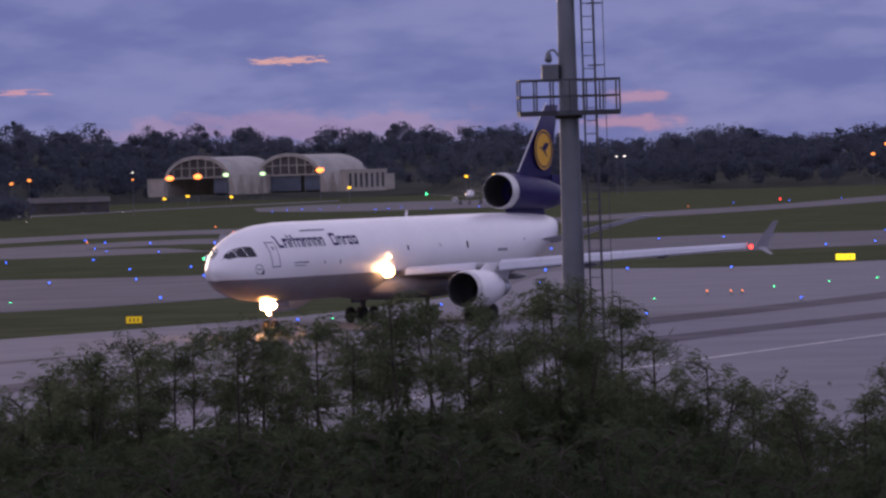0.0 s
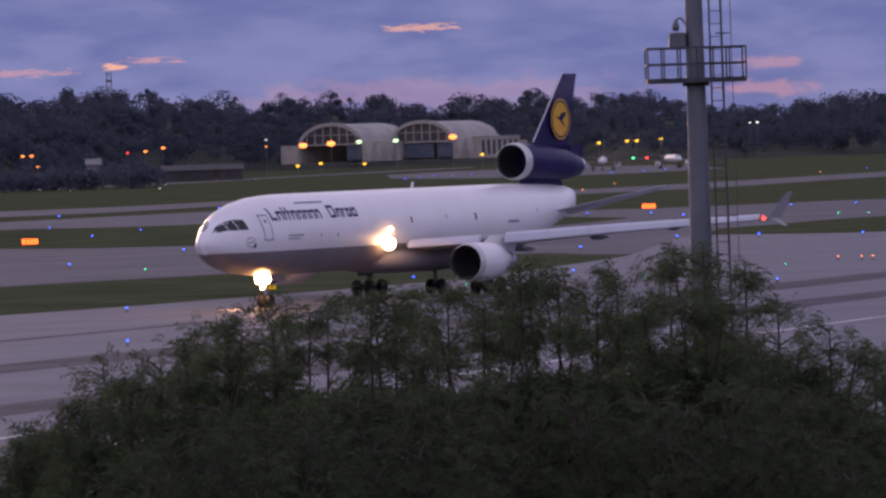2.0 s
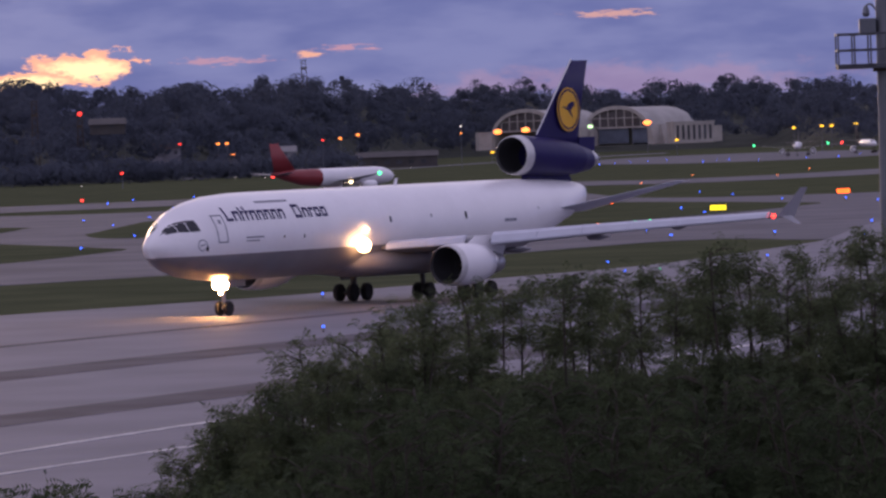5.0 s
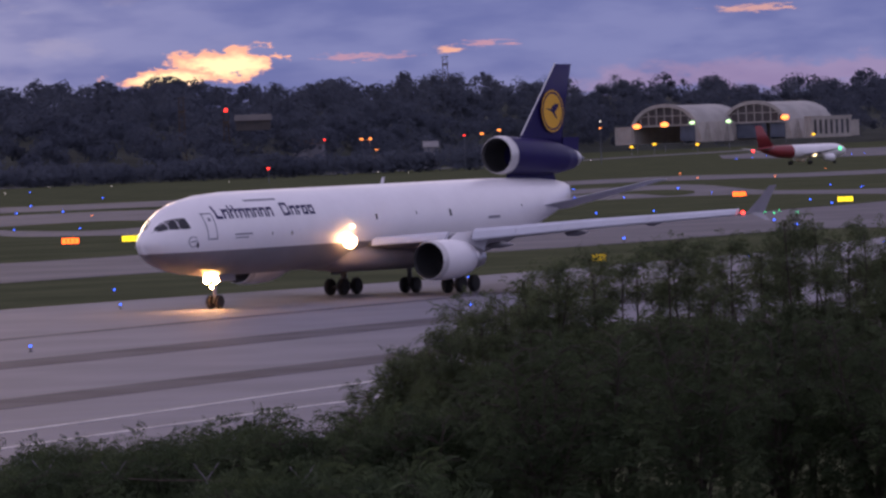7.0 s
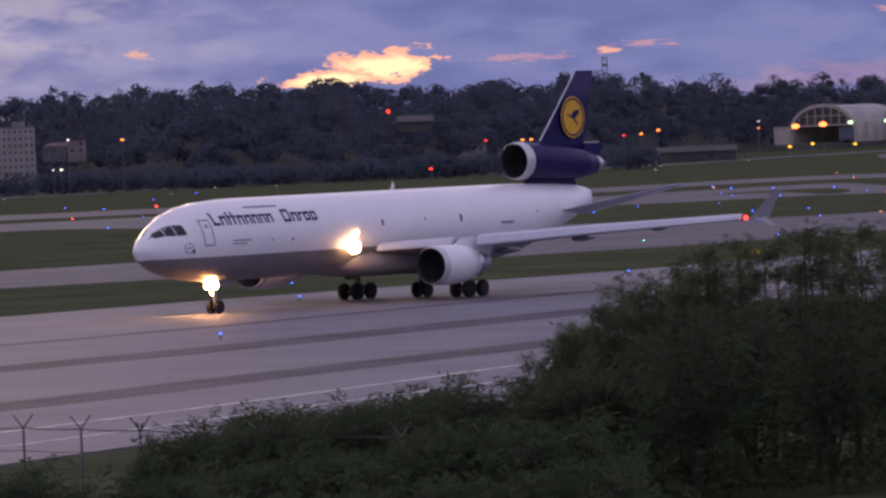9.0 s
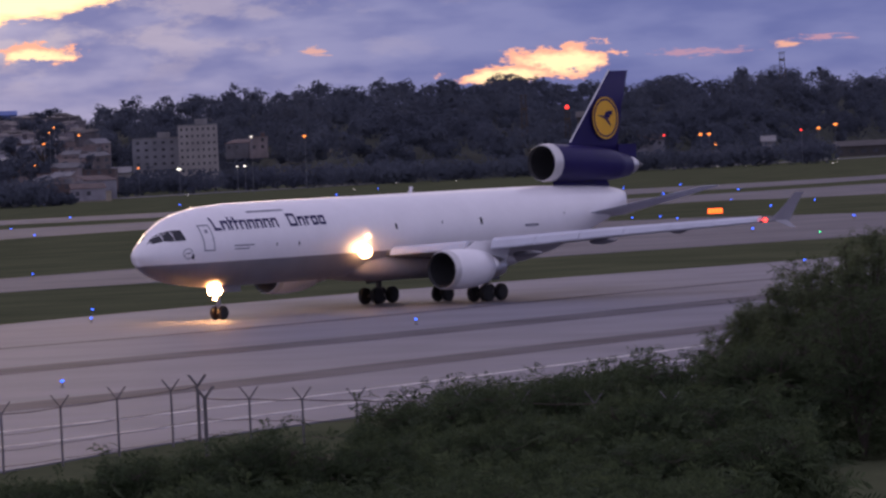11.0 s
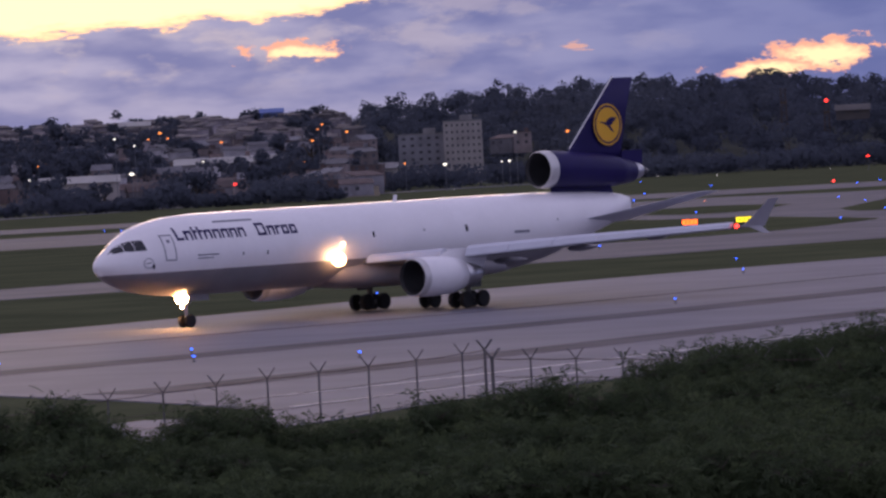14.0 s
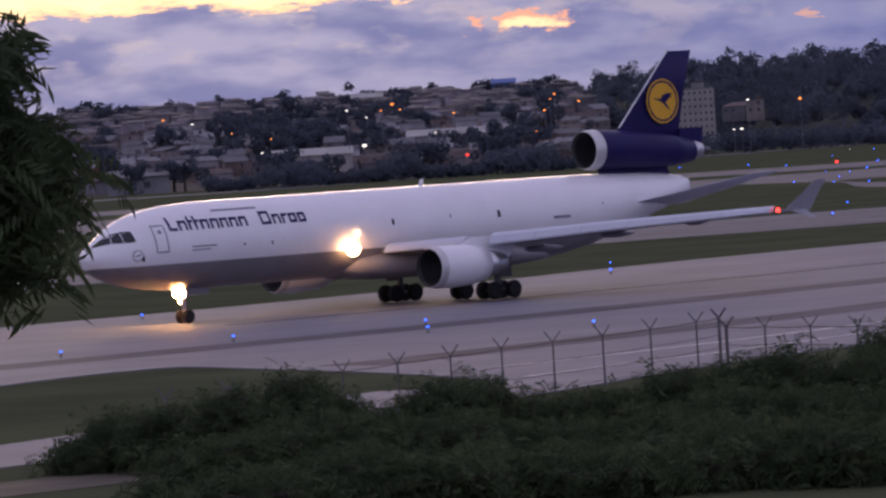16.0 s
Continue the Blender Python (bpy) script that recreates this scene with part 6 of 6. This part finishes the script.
def shrub(at, top, wide, fronds, rng, name="shrub", label="tall feathery-leaved wild shrub", open_top=True, size=1.0):
    """Several leaning stems, side shoots, and feathery leaves that thin out towards the top."""
    t = thing(name, label, "shrub", Matrix.Translation(at), group="wild shrubs below the camera")
    leaf = FOLIAGE if open_top else HEDGELEAF
    tips = []
    nstem = 5 if open_top else 7
    stems = bmesh.new()
    for k in range(nstem):
        a = 2 * math.pi * (k + rng.random() * 0.7) / nstem
        lean = wide * (0.35 + 0.65 * rng.random()) * 0.5
        h = top * (0.72 + 0.28 * rng.random())
        if k == 0:
            h, lean = top * 0.97, wide * 0.12
        pts = []
        for i in range(7):
            u = i / 6
            wob = 0.16 * math.sin(3.1 * u + k) * u
            pts.append(Vector((math.cos(a) * lean * u ** 1.25 + wob, math.sin(a) * lean * u ** 1.25 - wob, h * u)))
        limb(stems, pts, 0.075, 0.018)
        for i in range(2, 7):
            for q in range(3 if open_top else 4):
                b = rng.random() * 2 * math.pi
                ln = (0.9 + 0.9 * rng.random()) * (1.25 - 0.75 * i / 6) * (wide / 3.4) * (0.75 if size > 1 else 1)
                p0 = pts[i] if i < 6 else pts[5].lerp(pts[6], 0.5 + 0.5 * rng.random())
                p1 = p0 + Vector((math.cos(b) * ln, math.sin(b) * ln, ln * (0.15 + 0.5 * rng.random())))
                p1.z = min(p1.z, top)
                pm = p0.lerp(p1, 0.5) + Vector((0, 0, 0.12 * ln))
                limb(stems, [p0, pm, p1], 0.022, 0.007, 4)
                for f in (0.35, 0.6, 0.8, 1.0):
                    tips.append(np.array(p0.lerp(p1, f)))
    part("stem", stems, BARK, t)
    tips = np.array(tips)
    if not open_top:
        # fill the crown evenly
        extra = rng.normal(size=(160, 3)) * np.array([wide * 0.27, wide * 0.27, top * 0.16]) + np.array([0, 0, top * 0.66])
        extra = extra[extra[:, 2] < top * 0.82]
        tips = np.concatenate([tips, extra])
    # the lower part is thick with shoots
    low = rng.random((150, 3))
    low = np.stack([(low[:, 0] - 0.5) * wide * 1.15, (low[:, 1] - 0.5) * wide * 0.9, top * ((0.25 if open_top else 0.05) + (0.45 if open_top else 0.60) * low[:, 2])], 1)
    v, f = frond_cards(rng, fronds, tips, (0.15 if open_top else 0.2) * size, 0.32 * size, 0.048 * size, 0.14 * size)
    raw("foliage", v, f, leaf, t)
    v, f = frond_cards(rng, int(fronds * 0.6), low, 0.2 * size, 0.36 * size, 0.07 * size, 0.14 * size)
    raw("lower_foliage", v, f, leaf, t)
    return t


BUSH = [(-3.4, -2.86), (-3.0, -2.58), (-2.5, -2.25), (-2.2, -2.05), (-1.85, -2.0), (-1.45, -1.62), (-1.0, -1.75), (-0.45, -1.58), (0.24, -1.55), (0.80, -1.62), (1.35, -1.66), (1.95, -1.40),
        (2.55, -1.52), (3.1, -1.30), (3.5, -1.20), (3.9, -1.32), (4.25, -1.70), (4.75, -2.10), (5.2, -2.30), (5.7, -2.65), (6.3, -2.45), (6.9, -2.1), (7.6, -2.0)]
# the low hedge by the fence: places and heights of its shrubs fitted to the camera's view, west to east
HEDGE_WEST = [(-46.3, 88, 1.1), (-44.7, 87.5, 2.1), (-42.9, 86.5, 2.6), (-40.8, 86.4, 3.0), (-38.8, 86.8, 3.6), (-37.1, 87.2, 2.7), (-35.2, 87.7, 1.7), (-33.1, 88.1, 3.1), (-31.2, 88.4, 2.8), (-29.3, 88.8, 1.9), (-26.9, 89.2, 2.1), (-24.5, 89.6, 2.8), (-22.4, 89.9, 3.21), (-20.4, 90.2, 3.21), (-18.5, 90.4, 3.02), (-16.9, 90.6, 2.96)]
HEDGE_EAST = [(-20.4, 137, 2.3), (-18.0, 138, 2.5), (-15.6, 139, 2.7), (-13.4, 139, 3.0), (-19.6, 123.8, 2.5), (-17.1, 124.0, 2.95), (-14.6, 124.2, 3.15), (-12.0, 124.4, 3.38), (-9.9, 124.6, 3.87), (-7.8, 124.7, 4.34)]
# low scrub before the hedge, placed to cover bare ground in the camera's view
SCRUB = [(-21, 70), (-18.5, 65), (-17.5, 76), (-15, 62), (-14, 72), (-13.5, 82), (-11.5, 66), (-11, 78), (-10, 88), (-8, 63), (-7.5, 74), (-7, 84)]


def build_greenery():
    rng = np.random.default_rng(21)
    for i, (az, e) in enumerate(BUSH):
        d = 134 + 6 * math.sin(2.1 * i)
        shrub(Vector((d * math.sin(radians(az)), d * math.cos(radians(az)), 0)), lift(e - float(np.interp(az, [-3, -1, 1.5], [0.21, 0.14, 0])), d) + 0.12, 2.5 + 0.7 * rng.random(), 2100, rng)
    for i, (az, e) in enumerate(BUSH):
        if i % 2 == 0:
            d = 121 + 3 * math.sin(1.3 * i)
            low = min(-2.72, e - 0.95)
            shrub(Vector((d * math.sin(radians(az + 0.25)), d * math.cos(radians(az + 0.25)), 0)), lift(low, d), 3.6, 1100, rng, label="dense dark green wild shrub", open_top=False)
    for i, (x, y, top) in enumerate(HEDGE_WEST + HEDGE_EAST):
        west = i < len(HEDGE_WEST)
        for q in range(1 if i < 2 else 3):
            # a tall shrub, and lower ones before it on the camera's sight line to fill its view
            yy = y + (1.5 if west else 3) * math.sin(1.7 * i) - 14 * q
            xx = 7 + (x - 7) * (yy + 113) / (y + 113) + (0.4 if west else 0.8) * rng.normal() + (0.9 * q if west and i < 6 else 0)
            tall = (top - 0.3) * (0.95 + 0.08 * rng.random()) if q == 0 else max(0.9, top - 0.55 - 0.75 * q)
            shrub(Vector((xx, yy, 0)), tall, (3.0 if west and q == 0 else 4.2), (1100, 850, 600)[q], rng, label="dense dark green wild shrub", open_top=False, size=(1.5 if q == 0 else 1.9))
    for x, y in SCRUB:
        shrub(Vector((x, y, 0)), 1.1 + 0.6 * rng.random(), 4.2, 520, rng, label="low dark green wild shrub", open_top=False, size=1.9)


def build_near_tree():
    """A tree at the edge of view; its drooping crown is shaped to fit how it hangs in."""
    rng = np.random.default_rng(33)
    d, az = 60.0, -17.6
    t = thing("roadside_tree", "dark tree with drooping finger-like leaves", "tree", Matrix.Translation(polar(az, d)))
    bm = bmesh.new()
    limb(bm, [Vector((0, 0, -0.2)), Vector((0.1, 0, 8)), Vector((0.2, 0, 11)), Vector((0.3, 0, 14))], 0.28, 0.14, 10)
    part("trunk", bm, BARK, t)
    tips = []
    boughs = bmesh.new()
    for k in range(52):
        z = 10.45 + 2.75 * (k + rng.random()) / 52
        a = rng.normal() * 0.35
        reach = (0.62 + 0.38 * rng.random()) * float(np.interp(z, [10.4, 10.8, 11.3, 11.7, 12.1, 12.6, 13.0, 13.2], [2.65, 2.5, 2.75, 2.9, 2.2, 2.1, 2.35, 1.6]))
        p0 = Vector((0.2, 0, z - 0.5))
        p2 = p0 + Vector((math.cos(a) * reach, math.sin(a) * reach, 0.5))
        pm = p0.lerp(p2, 0.6) + Vector((0, 0, 0.3))
        limb(boughs, [p0, pm, p2], 0.05, 0.012, 6)
        for f in np.linspace(0.3, 1.0, 8):
            tips.append(np.array(p0.lerp(pm, f / 0.6)) if f < 0.6 else np.array(pm.lerp(p2, (f - 0.6) / 0.4)))
    part("bough", boughs, BARK, t)
    v, f = frond_cards(rng, 3300, np.array(tips), 0.12, 0.36, 0.085, 0.30)
    raw("crown", v, f, HEDGELEAF, t)


build_greenery()
build_near_tree()


# ---- what moves ----
def motions():
    rows = [(0, -0.64, 413.18, 240.50), (0.5, -3.26, 418.02, 240.35), (1, -5.85, 412.69, 240.22), (1.5, -8.44, 407.33, 240.10), (2, -11.05, 401.94, 239.97),
            (2.5, -13.66, 396.53, 239.85), (3, -16.28, 391.09, 239.72), (3.5, -18.91, 385.62, 239.60), (4, -21.55, 380.13, 239.47), (4.5, -24.20, 374.61, 239.34),
            (4.7, -25.26, 372.39, 239.29), (7, -37.69, 353.20, 239.90), (7.5, -40.40, 347.03, 239.60), (8, -43.13, 340.86, 239.30), (8.4, -45.33, 335.91, 239.07),
            (8.5, -45.74, 330.82, 239.01), (8.6, -46.42, 331.74, 238.92), (8.7, -47.10, 332.67, 238.83), (8.8, -47.78, 333.59, 238.75), (8.9, -48.46, 334.52, 238.66),
            (9, -49.14, 335.44, 238.57), (9.1, -49.55, 330.30, 238.51), (11.5, -63.31, 306.23, 236.88), (12, -66.18, 299.61, 236.52), (12.4, -68.44, 294.32, 236.24),
            (12.5, -68.54, 289.12, 236.17), (12.6, -69.74, 291.94, 236.10), (12.7, -70.95, 294.76, 236.04), (12.8, -72.15, 297.58, 235.97), (12.9, -73.35, 300.41, 235.91),
            (13, -74.55, 303.23, 235.84), (13.1, -74.65, 297.93, 235.75), (13.2, -74.74, 292.63, 235.66), (13.3, -75.07, 289.27, 235.57), (13.5, -76.21, 286.44, 235.39),
            (14, -79.02, 279.37, 234.95), (14.5, -81.83, 272.33, 234.50), (15, -84.63, 265.31, 234.05), (15.5, -87.42, 258.31, 233.60), (16, -90.19, 251.33, 233.16)]
    walk(airliner, [(t, pose(x, y, 0.06, 0, 0, r)) for t, x, y, r in rows])
    # the landed jet rolls away across the field
    track = [(0, -287, 814), (2, -183, 964), (4.2, -68, 1114), (5.5, -15, 1324), (6.8, 38, 1538), (7.4, 64, 1636), (10, 198, 2034), (16, 528, 2914)]
    walk(rolling_jet, [(t, pose(x, y, 0.07, 0, 0, 46)) for t, x, y in track])


motions()
